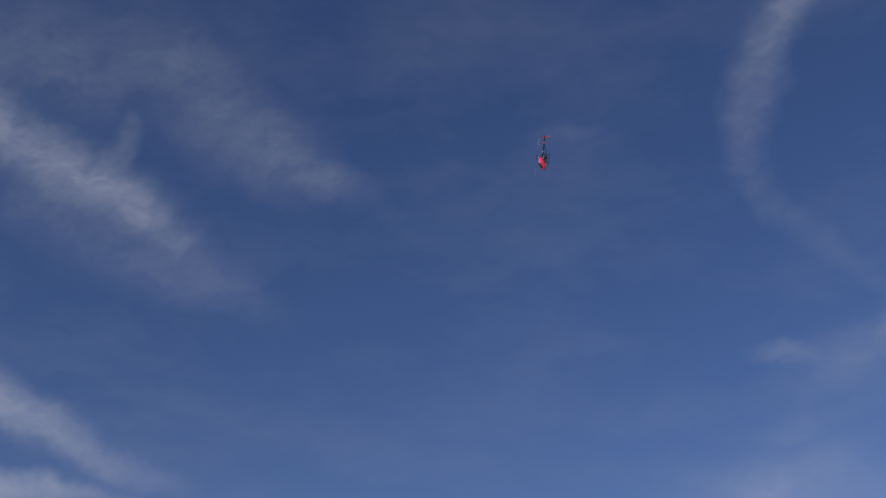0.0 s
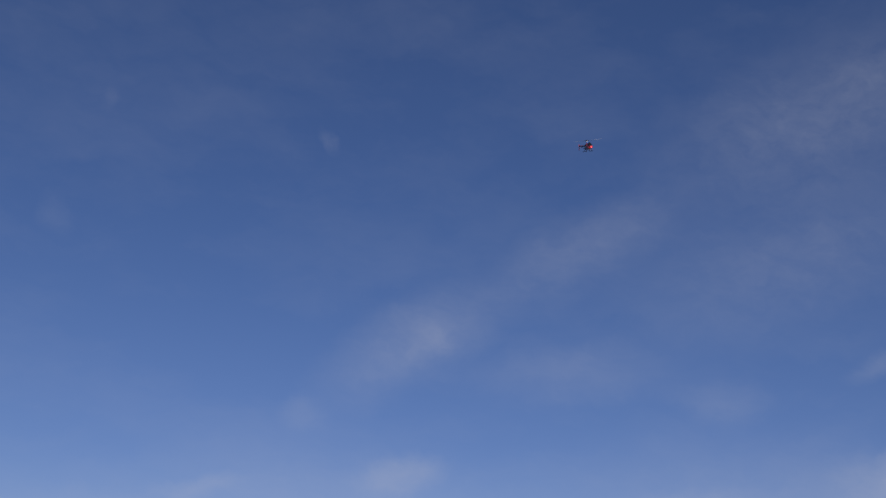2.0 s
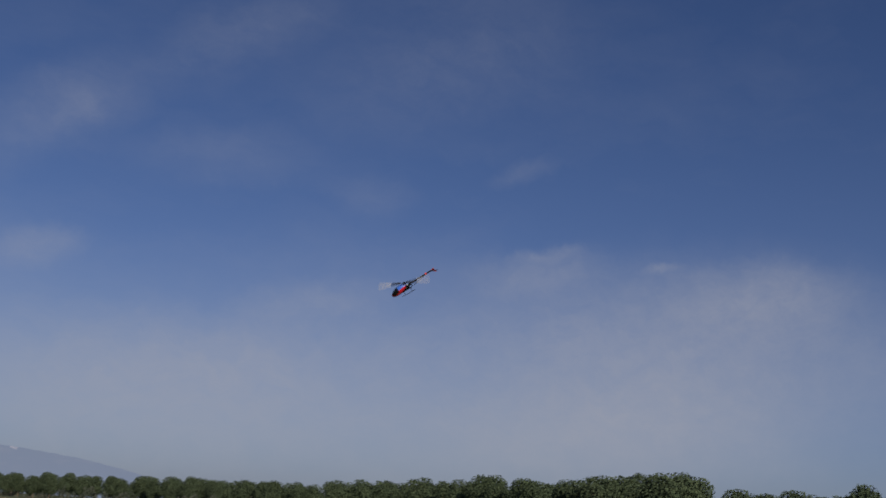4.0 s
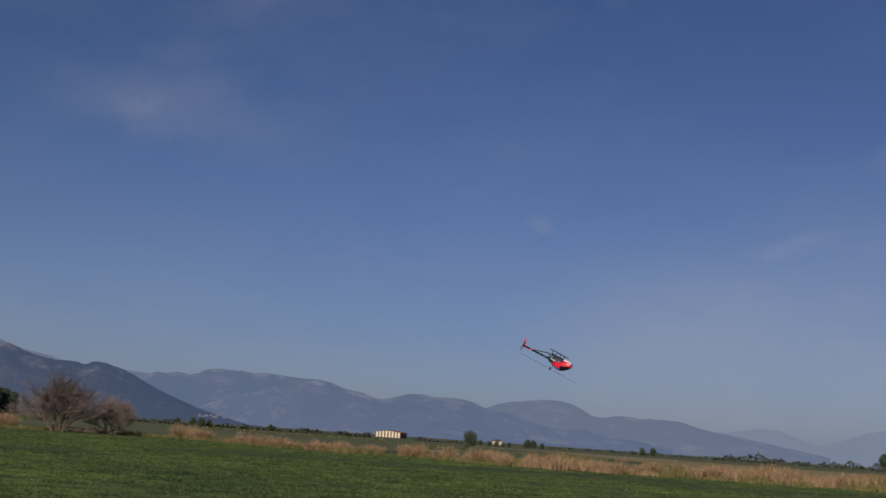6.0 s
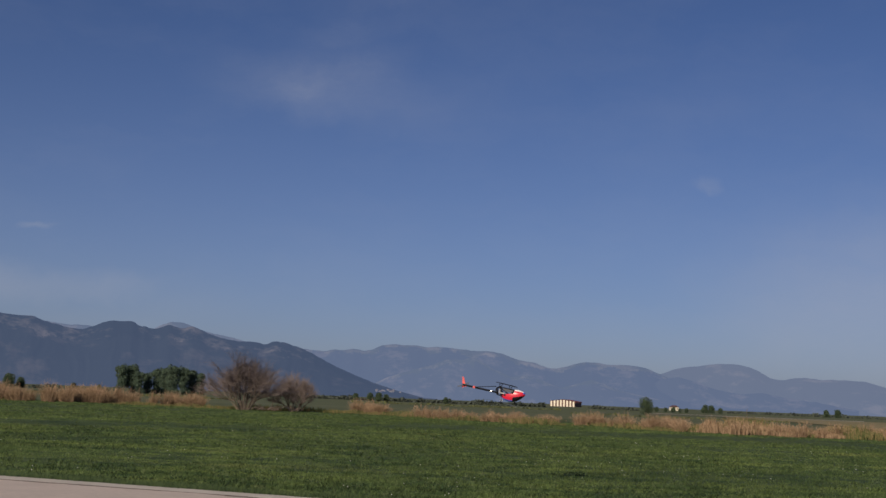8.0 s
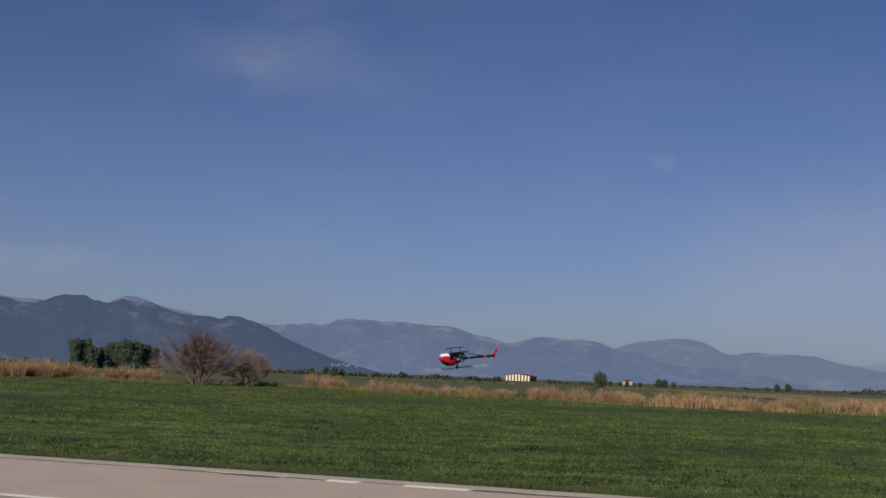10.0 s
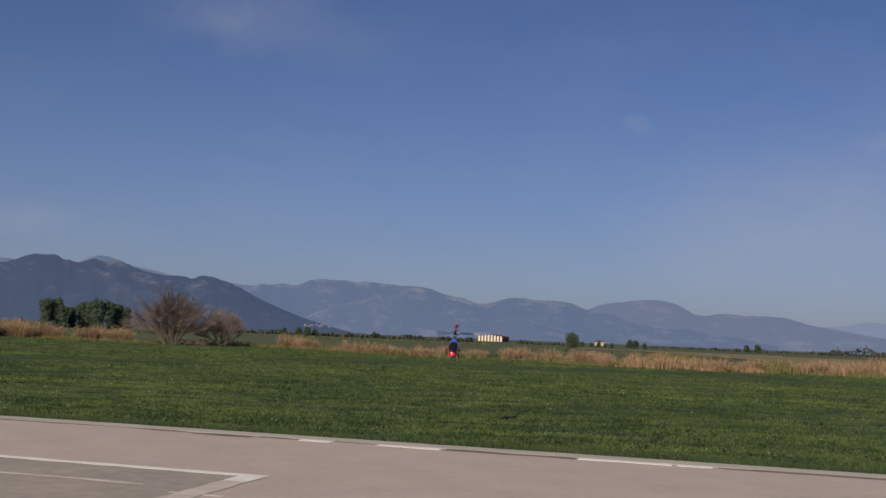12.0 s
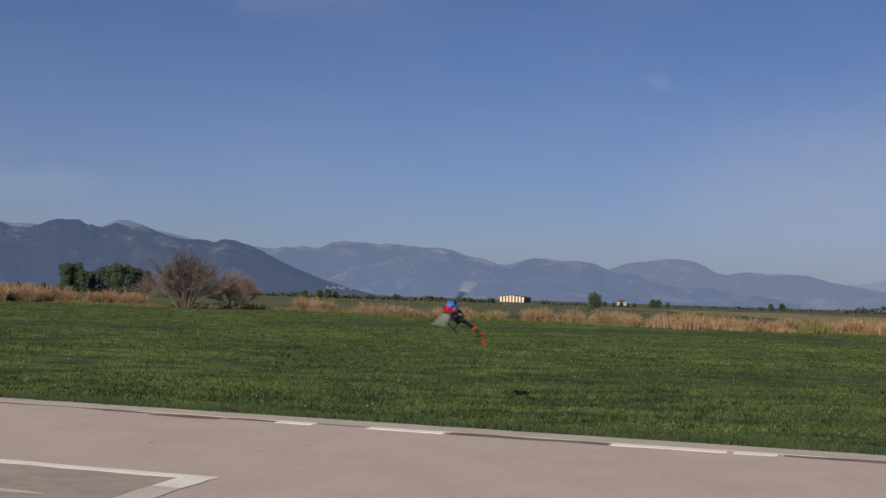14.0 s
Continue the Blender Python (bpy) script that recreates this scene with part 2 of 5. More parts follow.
def grass_material(name, spread):
    """Meadow grass: wide bluish and yellowish stretches, tufts about a metre across, and each blade its own tone."""
    m = bpy.data.materials.new(name)
    m.use_nodes = True
    t = m.node_tree
    p = t.nodes["Principled BSDF"]
    p.inputs["Roughness"].default_value, p.inputs["Specular IOR Level"].default_value = 0.88, 0.1
    pos = t.nodes.new("ShaderNodeTexCoord")
    last = None
    for scale, stretch, detail, low, high, tone in (
            (0.24, (0.8, 1.9, 1), 5, 0.36, 0.66, None),
            (0.16, (0.7, 1.8, 1), 5, 0.57, 0.80, (0.130, 0.140, 0.044)),
            (0.8, (0.75, 1.4, 1), 7, 0.54, 0.40, (0.018, 0.036, 0.016)),
            (4.5, (1, 1, 1), 4, 0.55, 0.72, (0.118, 0.136, 0.074))):
        mp, n, ramp = t.nodes.new("ShaderNodeMapping"), t.nodes.new("ShaderNodeTexNoise"), t.nodes.new("ShaderNodeMapRange")
        mp.inputs["Scale"].default_value = stretch
        mp.inputs["Location"].default_value = (scale * 37, scale * 11, 0)
        n.inputs["Scale"].default_value, n.inputs["Detail"].default_value = scale, detail
        ramp.inputs["From Min"].default_value, ramp.inputs["From Max"].default_value = low, high
        t.links.new(pos.outputs["Object"], mp.inputs[0])
        t.links.new(mp.outputs[0], n.inputs["Vector"])
        t.links.new(n.outputs[0], ramp.inputs["Value"])
        mix = t.nodes.new("ShaderNodeMix")
        mix.data_type = "RGBA"
        if tone is None:
            mix.inputs["A"].default_value, mix.inputs["B"].default_value = (0.045, 0.069, 0.025, 1), (0.076, 0.104, 0.032, 1)
            t.links.new(ramp.outputs[0], mix.inputs["Factor"])
        else:
            part_of = t.nodes.new("ShaderNodeMath")
            part_of.operation = "MULTIPLY"
            part_of.inputs[1].default_value = 0.68
            t.links.new(ramp.outputs[0], part_of.inputs[0])
            t.links.new(part_of.outputs[0], mix.inputs["Factor"])
            t.links.new(last, mix.inputs["A"])
            mix.inputs["B"].default_value = (*tone, 1)
        last = mix.outputs["Result"]
    tint, info, vary = t.nodes.new("ShaderNodeHueSaturation"), t.nodes.new("ShaderNodeNewGeometry"), t.nodes.new("ShaderNodeMath")
    vary.operation = "MULTIPLY_ADD"
    vary.inputs[1].default_value, vary.inputs[2].default_value = spread, 1.05 - spread / 2
    t.links.new(info.outputs["Random Per Island"], vary.inputs[0])
    t.links.new(vary.outputs[0], tint.inputs["Value"])
    t.links.new(last, tint.inputs["Color"])
    t.links.new(tint.outputs[0], p.inputs["Base Color"])
    return m


GRASS = grass_material("grass", 0.0)
BLADE = grass_material("grass_blade", 1.0)
FIELD = material("far_field", (0.125, 0.135, 0.078), 0.95, other=(0.082, 0.098, 0.054), scale=0.012, spec=0.05, stretch=(1, 4, 1))
CONCRETE = material("concrete", (0.54, 0.453, 0.39), 0.9, other=(0.445, 0.376, 0.325), scale=1.1, bump=0.25, bump_scale=60, spec=0.2)
KERB = material("pale_concrete", (0.52, 0.47, 0.41), 0.9, other=(0.42, 0.38, 0.33), scale=1.5, bump=0.25, bump_scale=60, spec=0.2)
SEAM = material("dark_seam", (0.10, 0.08, 0.07), 0.95, other=(0.24, 0.20, 0.175), scale=2.5, spec=0.1)
PATCH = material("old_concrete", (0.42, 0.365, 0.315), 0.92, other=(0.31, 0.275, 0.235), scale=0.6, bump=0.3, bump_scale=50, spec=0.2)
LINE = material("white_line_paint", (0.86, 0.83, 0.78), 0.75, other=(0.66, 0.60, 0.53), scale=3.0, spec=0.2, spread=(0.45, 0.7))
WORN = material("worn_line_paint", (0.70, 0.64, 0.57), 0.8, other=(0.50, 0.43, 0.37), scale=3.0, spec=0.2)
# paler and bluer than LEAF: haze over the far stand, mixed into its green
HAZY_POPLAR = material("hazy_poplar_leaf", (0.075, 0.105, 0.068), 0.85, other=(0.048, 0.072, 0.050), scale=0.25, spec=0.15, per_piece=0.6)
STRAW = material("straw_field", (0.27, 0.225, 0.13), 0.95, other=(0.17, 0.15, 0.075), scale=0.08, bump=0.4, bump_scale=3, spec=0.05)
RUST = material("rusty_reed", (0.34, 0.17, 0.08), 0.9, other=(0.22, 0.11, 0.055), scale=0.3, spec=0.1, per_piece=0.6)
REED = material("dry_reed", (0.28, 0.19, 0.115), 0.85, other=(0.14, 0.09, 0.053), scale=0.25, spec=0.15, per_piece=0.7)
PLUME = material("reed_plume", (0.38, 0.26, 0.165), 0.9, other=(0.25, 0.16, 0.098), scale=0.3, spec=0.1, per_piece=0.6)
GREEN_REED = material("green_reed", (0.065, 0.08, 0.026), 0.85, other=(0.16, 0.125, 0.055), scale=0.3, spec=0.15, per_piece=0.7)
LEAF = material("leaf", (0.070, 0.096, 0.054), 0.85, other=(0.044, 0.066, 0.038), scale=0.25, spec=0.15, per_piece=0.6)
BARK = material("bark", (0.13, 0.10, 0.08), 0.9, other=(0.2, 0.16, 0.125), scale=2.0, spec=0.1)
DEADWOOD = material("dead_wood", (0.21, 0.165, 0.135), 0.9, other=(0.13, 0.10, 0.08), scale=1.5, spec=0.1)
TWIG = material("bare_twig", (0.195, 0.154, 0.138), 0.9, other=(0.135, 0.106, 0.097), scale=0.6, spec=0.1, per_piece=0.5)


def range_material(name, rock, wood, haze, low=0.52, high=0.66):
    """A far mountainside: woods broken by streaks and patches of bare rock, with blue haze painted on as emission."""
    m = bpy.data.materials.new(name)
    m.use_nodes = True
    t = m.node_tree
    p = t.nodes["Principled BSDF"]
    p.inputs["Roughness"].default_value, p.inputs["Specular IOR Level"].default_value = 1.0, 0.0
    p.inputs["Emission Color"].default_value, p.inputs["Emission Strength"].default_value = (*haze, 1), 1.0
    pos, mp = t.nodes.new("ShaderNodeTexCoord"), t.nodes.new("ShaderNodeMapping")
    mp.inputs["Scale"].default_value = (1, 1, 0.6)
    t.links.new(pos.outputs["Object"], mp.inputs[0])
    layers = []
    for scale, detail, rough in ((0.011, 8, 0.62), (0.06, 5, 0.7)):
        n = t.nodes.new("ShaderNodeTexNoise")
        n.inputs["Scale"].default_value, n.inputs["Detail"].default_value, n.inputs["Roughness"].default_value = scale, detail, rough
        t.links.new(mp.outputs[0], n.inputs["Vector"])
        layers.append(n)
    mix = t.nodes.new("ShaderNodeMath")
    mix.operation = "MULTIPLY_ADD"
    mix.inputs[1].default_value = 0.3
    t.links.new(layers[1].outputs[0], mix.inputs[0])
    t.links.new(layers[0].outputs[0], mix.inputs[2])
    ramp = t.nodes.new("ShaderNodeValToRGB")
    ramp.color_ramp.elements[0].position, ramp.color_ramp.elements[1].position = low + 0.15, high + 0.15
    ramp.color_ramp.elements[0].color, ramp.color_ramp.elements[1].color = (*wood, 1), (*rock, 1)
    t.links.new(mix.outputs[0], ramp.inputs[0])
    t.links.new(ramp.outputs[0], p.inputs["Base Color"])
    return m


# haze goes in as emission on every range and on the snow
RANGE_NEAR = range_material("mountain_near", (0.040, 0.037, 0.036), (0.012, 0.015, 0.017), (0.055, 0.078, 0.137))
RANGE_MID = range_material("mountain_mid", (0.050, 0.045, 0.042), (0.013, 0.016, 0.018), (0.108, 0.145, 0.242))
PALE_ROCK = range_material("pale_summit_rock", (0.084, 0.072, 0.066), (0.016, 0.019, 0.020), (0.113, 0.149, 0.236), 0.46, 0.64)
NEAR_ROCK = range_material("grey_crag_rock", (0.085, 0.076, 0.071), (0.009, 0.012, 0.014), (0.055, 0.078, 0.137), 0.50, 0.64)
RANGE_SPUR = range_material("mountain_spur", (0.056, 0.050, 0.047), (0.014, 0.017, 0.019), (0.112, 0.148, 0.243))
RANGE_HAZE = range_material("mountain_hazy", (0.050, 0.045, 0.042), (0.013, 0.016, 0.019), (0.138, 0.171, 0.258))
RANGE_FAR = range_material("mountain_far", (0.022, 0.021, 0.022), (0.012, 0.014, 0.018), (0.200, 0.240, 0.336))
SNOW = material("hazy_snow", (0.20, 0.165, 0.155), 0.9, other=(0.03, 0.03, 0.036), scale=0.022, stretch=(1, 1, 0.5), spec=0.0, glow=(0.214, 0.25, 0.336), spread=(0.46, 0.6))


# ---- mesh helpers ----
def mesh_of(name, verts, faces, mat, smooth=False):
    me = bpy.data.meshes.new(name)
    me.from_pydata(verts, [], faces)
    me.materials.append(mat)
    if smooth:
        for p in me.polygons:
            p.use_smooth = True
    me.update()
    return me


def part(name, bm, mat, parent=None, label="", smooth=False):
    me = bpy.data.meshes.new(name)
    bmesh.ops.recalc_face_normals(bm, faces=bm.faces)
    bm.to_mesh(me)
    bm.free()
    me.materials.append(mat)
    if smooth:
        for p in me.polygons:
            p.use_smooth = True
    ob = new(name, me)
    ob.parent = parent
    return tagged(ob, label)


def box(bm, size, m=None):
    r = bmesh.ops.create_cube(bm, size=1.0, matrix=(m or Matrix()) @ Matrix.Diagonal((*size, 1)))
    return r["verts"]


def rod(bm, a, b, r0, r1=None, sides=8):
    a, b = Vector(a), Vector(b)
    q = (b - a).to_track_quat("Z", "Y").to_matrix().to_4x4()
    bmesh.ops.create_cone(bm, cap_ends=True, segments=sides, radius1=r0, radius2=r0 if r1 is None else r1, depth=(b - a).length, matrix=Matrix.Translation((a + b) / 2) @ q)


def polar(az, d, z=0.0):
    return (math.sin(radians(az)) * d, math.cos(radians(az)) * d, z)


# ---- ground ----
rng = np.random.default_rng(5)
n_ring, rings = 96, [0.0, 8, 16, 24, 34, 46, 60, 80, 105, 130, 170, 230, 320, 460, 700, 1100, 1800, 3000, 4800]


def lie(x, y):
    """The slight waves of the meadow."""
    d = math.hypot(x, y)
    return (noise.noise((x * 0.03, y * 0.03, 0.0)) * 0.10 + noise.noise((x * 0.11, y * 0.11, 4.0)) * 0.04) * min(1, max(0, (d - 22) / 15)) * min(1, max(0, (400 - d) / 200)) - 0.03


gv, gf = [(0, 0, -0.03)], []
for r in rings[1:]:
    for i in range(n_ring):
        x, y, _ = polar(i * 360 / n_ring, r)
        gv.append((x, y, lie(x, y)))
for i in range(n_ring):
    gf.append((0, 1 + (i + 1) % n_ring, 1 + i))
for k in range(len(rings) - 2):
    a = 1 + k * n_ring
    for i in range(n_ring):
        j = (i + 1) % n_ring
        gf.append((a + i, a + j, a + n_ring + j, a + n_ring + i))
me = mesh_of("ground", gv, gf, GRASS, True)
me.materials.append(FIELD)
for p in me.polygons:
    if p.center.length > 118:
        p.material_index = 1
tagged(new("ground", me), "wide flat green meadow running out to far fields", "ground", kind="structure")

# ---- runway ----
EDGE_Y, SLOPE = 17.72, -0.275       # its far edge: y = EDGE_Y + SLOPE x
along = Vector((1, SLOPE, 0)).normalized()
inward = Vector((along.y, -along.x, 0))
RUN = Matrix.Translation((0, EDGE_Y, 0)) @ Matrix(((along.x, -inward.x, 0, 0), (along.y, -inward.y, 0, 0), (0, 0, 1, 0), (0, 0, 0, 1)))
# in the runway's space x runs along the edge, y away from the camera


def slab(name, x0, x1, y0, y1, z, mat, thick=0.1, parent=None, label="", kind="", steps=1, wobble=0.0):
    bm = bmesh.new()
    rows = []
    for i in range(steps + 1):
        x = x0 + (x1 - x0) * i / steps
        w0, w1 = (noise.noise((x * 1.7, y0, 1.0)) * wobble, noise.noise((x * 1.7, y1, 5.0)) * wobble) if wobble else (0, 0)
        rows.append([bm.verts.new((x, y0 + w0, z)), bm.verts.new((x, y1 + w1, z)), bm.verts.new((x, y1 + w1, z - thick)), bm.verts.new((x, y0 + w0, z - thick))])
    for r, s in zip(rows, rows[1:]):
        for k in range(4):
            bm.faces.new((r[k], r[(k + 1) % 4], s[(k + 1) % 4], s[k]))
    bm.faces.new(rows[0])
    bm.faces.new(rows[-1][::-1])
    ob = part(name, bm, mat, parent, label)
    if parent is None:
        ob.matrix_world = RUN
    if kind:
        tagged(ob, label, "runway", kind=kind)
    return ob


slab("runway", -120, 120, -42, -0.55, 0.0, CONCRETE, 0.3, label="pinkish grey weathered concrete runway with worn lines", kind="structure")
slab("runway_border", -120, 120, -0.53, 0, 0.004, KERB, 0.3, label="pale concrete border strip along the meadow", kind="structure", steps=200, wobble=0.02)

from mathutils.bvhtree import BVHTree

# worn edge marks and seams on the runway, in its own space
for i, (x0, x1) in enumerate(((-2.15, -1.65), (-0.95, 0.02), (1.98, 3.25), (3.32, 3.78), (6.3, 8.6))):
    ob = slab("edge_dash", x0, x1, -0.78, -0.56, 0.006, LINE, 0.004, label="faded white dash along the runway edge", steps=12, wobble=0.03)
    tagged(ob, category="line marking", group="edge dashes")
for x0, x1, y0, y1 in ((-4.6, -3.9, -0.70, -0.57), (-3.85, -2.9, -0.86, -0.58), (-2.85, -2.15, -0.74, -0.57), (0.06, 1.95, -0.80, -0.56), (3.85, 9.2, -0.76, -0.56), (-14, -6.2, -0.68, -0.54), (-6.2, -4.55, -0.63, -0.54), (-1.7, -0.9, -0.61, -0.54)):
    tagged(slab("dark_joint", x0, x1, y0, y1, 0.003, SEAM, 0.003, label="dark weathered joint in the concrete", steps=40, wobble=0.06), category="joint", group="concrete joints")
bm = bmesh.new()
rim = [(-40, -5.1), (-0.95, -5.1)] + [(-0.95 + 0.055 * y, -5.1 - y) for y in (1.5, 3.0, 5.0, 8.0)] + [(-40, -13.15)]
bm.faces.new([bm.verts.new((x, y, 0.002)) for x, y in rim])
ob = part("old_slab", bm, PATCH)
ob.matrix_world = RUN
tagged(ob, "older darker concrete inside the painted corner", "concrete", kind="structure")
ob = slab("taxi_line", -40, -0.70, -5.10, -4.93, 0.004, LINE, 0.002, label="white painted line on the concrete", steps=400, wobble=0.06)
tagged(ob, category="line marking")


def strip(y0, y1, z, mat, label, name):
    """A length of the painted line that runs towards the camera from the corner."""
    bm = bmesh.new()
    n = int((y1 - y0) / 0.1)
    side = [bm.verts.new((-1.0 + w + noise.noise((y * 3, w * 9, 2)) * 0.03 + 0.055 * y, -4.98 - y, z)) for w in (0, 0.28) for y in (y0 + (y1 - y0) * k / n for k in range(n + 1))]
    for k in range(n):
        bm.faces.new((side[k], side[k + 1], side[k + n + 2], side[k + n + 1]))
    ob = part(name, bm, mat)
    ob.matrix_world = RUN
    return tagged(ob, label, "line marking")


strip(0.0, 0.6, 0.006, LINE, "bright white corner patch of the painted line", "line_end")
strip(0.6, 8.2, 0.005, WORN, "rubbed pale line crossing the concrete towards the camera", "cross_line")
for x0, x1, y in ((-3.2, -1.5, -6.25), (-1.0, -0.42, -6.62), (-11, -7, -6.3)):
    tagged(slab("hairline_scratch", x0, x1, y - 0.03, y + 0.03, 0.003, WORN, 0.003, label="thin pale scratch on the concrete", steps=20, wobble=0.06), category="scratch", group="scratches")

STAIN = material("oil_stain", (0.30, 0.24, 0.19), 0.9, other=(0.40, 0.335, 0.28), scale=4, spec=0.2)
r = np.random.default_rng(77)
for x, y, w, d in ((2.1, -6.9, 0.34, 0.15), (0.9, -6.3, 0.05, 0.03), (1.4, -5.2, 0.04, 0.03), (0.35, -7.2, 0.06, 0.03), (3.6, -5.9, 0.05, 0.03), (-2.4, -3.2, 0.05, 0.03), (-0.9, -2.6, 0.04, 0.03), (4.9, -3.8, 0.07, 0.03), (2.6, -2.9, 0.04, 0.02), (-4.1, -3.6, 0.06, 0.03), (6.2, -4.6, 0.09, 0.04), (-3.0, -6.9, 0.3, 0.1), (-2.0, -5.8, 0.05, 0.03)):
    bm = bmesh.new()
    bm.faces.new([bm.verts.new((x + math.cos(a) * w * q * (1.0 if w > 0.15 else 0.6), y + math.sin(a) * d * q * (1.0 if w > 0.15 else 0.6), 0.007)) for a, q in ((k * 0.524, r.uniform(0.6, 1.2)) for k in range(12))])
    ob = part("stain", bm, STAIN)
    ob.matrix_world = RUN
    tagged(ob, "small brownish stain on the concrete", "stain", "stains")


# ---- mountains ----
def ridge(name, dist, depth, knots, mat, label, rough=1.0, seed=0, snow_from=None, step=0.05, pale=None, rock=None):
    """A range whose crest has these heights (degrees above the level of the eye) at these bearings."""
    a0, a1 = knots[0][0], knots[-1][0]
    n, rows = int((a1 - a0) / step), 30
    ks, es = [k[0] for k in knots], [k[1] for k in knots]
    verts, faces, crest = [], [], []
    for i in range(n + 1):
        az = a0 + (a1 - a0) * i / n
        # soft corners between the tops, and small crags on the very crest
        el = sum(float(np.interp(az + o, ks, es)) for o in (-0.08, -0.03, 0, 0.03, 0.08)) / 5
        r1 = dist + depth
        broad = max(2.0, math.tan(radians(max(el, -0.3))) * r1 + 1.6)
        top = broad + rough * 2.2 * noise.fractal((az * 3.0, seed, 0), 0.7, 2.1, 6)
        for j in range(rows + 2):
            v = j / rows
            if j == rows + 1:
                x, y, _ = polar(az, r1 + 250)
                verts.append((x, y, -5))
                continue
            r = dist + depth * v
            x, y, _ = polar(az, r)
            sway = az + 0.5 * noise.noise((az * 0.8, v * 2.5, seed + 3))
            rill = 1 - 2 * abs(noise.noise((sway * 0.8, v * 0.7, seed))) + 0.45 * (1 - 2 * abs(noise.noise((sway * 2.3, v * 1.2, seed + 2))))
            crag = 0.42 * rill + 0.5 * (1 - 2 * abs(noise.noise((x / 330, y / 330, seed)))) + 0.25 * noise.noise((x / 70, y / 70, seed))
            gully = crag * 0.12 * min(1, v * 3) * (1.0 - v)
            z = broad * (v ** 0.95 + gully)
            z = min(z, broad * (r / r1) * (0.92 + 0.08 * v)) + (top - broad) * max(0, v - 0.7) / 0.3
            verts.append((x, y, z - 2.0 * (1 - v)))
        if i:
            w = rows + 2
            for j in range(rows + 1):
                a = (i - 1) * w + j
                faces.append((a, a + w, a + w + 1, a + 1))
    me = mesh_of(name, verts, faces, mat, True)
    if pale is not None:
        # bare pale rock along the crest
        me.materials.append(rock or PALE_ROCK)
        for k, p in enumerate(me.polygons):
            v = (k % (rows + 1)) / rows
            az = math.degrees(math.atan2(p.center.x, p.center.y))
            if v + 0.14 * noise.fractal((az * 1.6, v * 4, seed), 0.8, 2, 4) > pale:
                p.material_index = 1
    if snow_from is not None:
        me.materials.append(SNOW)
        for p in me.polygons:
            az = math.degrees(math.atan2(p.center.x, p.center.y))
            el = math.degrees(math.atan2(p.center.z - 1.6, math.hypot(p.center.x, p.center.y)))
            lim = snow_from + 0.22 * noise.fractal((az * 2.2, el * 3, 3), 0.9, 2, 4) + (0 if 26 < az < 28.6 else 0.22)
            if el > lim:
                p.material_index = 1
    return tagged(new(name, me), label, "mountain", kind="structure")


# the haze over these ranges is only the emission of their materials
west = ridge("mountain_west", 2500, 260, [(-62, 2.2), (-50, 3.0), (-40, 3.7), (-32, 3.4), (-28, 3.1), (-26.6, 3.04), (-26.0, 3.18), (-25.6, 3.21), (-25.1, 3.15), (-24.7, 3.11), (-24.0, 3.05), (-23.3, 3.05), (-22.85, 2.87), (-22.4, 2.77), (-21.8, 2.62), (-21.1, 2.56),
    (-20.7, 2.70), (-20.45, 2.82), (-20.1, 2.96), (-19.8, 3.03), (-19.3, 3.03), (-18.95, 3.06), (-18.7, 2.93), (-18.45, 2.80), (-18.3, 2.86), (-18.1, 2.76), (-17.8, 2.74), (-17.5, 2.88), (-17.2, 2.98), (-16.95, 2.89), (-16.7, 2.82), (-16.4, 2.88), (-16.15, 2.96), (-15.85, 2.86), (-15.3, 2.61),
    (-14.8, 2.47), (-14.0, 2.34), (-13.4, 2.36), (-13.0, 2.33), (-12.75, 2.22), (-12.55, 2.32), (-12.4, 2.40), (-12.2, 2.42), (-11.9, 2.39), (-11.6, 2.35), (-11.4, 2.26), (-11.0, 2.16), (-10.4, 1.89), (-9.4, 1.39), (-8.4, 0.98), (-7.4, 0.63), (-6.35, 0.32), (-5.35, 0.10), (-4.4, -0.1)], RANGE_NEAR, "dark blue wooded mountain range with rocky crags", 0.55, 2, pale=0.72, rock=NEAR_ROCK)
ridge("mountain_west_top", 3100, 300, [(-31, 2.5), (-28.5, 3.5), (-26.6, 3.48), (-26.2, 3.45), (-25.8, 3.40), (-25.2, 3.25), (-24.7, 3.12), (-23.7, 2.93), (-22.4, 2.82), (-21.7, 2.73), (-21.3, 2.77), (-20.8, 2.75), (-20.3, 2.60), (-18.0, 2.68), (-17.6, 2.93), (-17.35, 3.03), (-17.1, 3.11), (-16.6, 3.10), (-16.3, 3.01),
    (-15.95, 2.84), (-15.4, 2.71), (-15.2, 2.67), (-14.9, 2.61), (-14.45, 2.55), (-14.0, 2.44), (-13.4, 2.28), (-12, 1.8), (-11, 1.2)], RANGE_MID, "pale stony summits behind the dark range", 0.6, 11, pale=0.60)
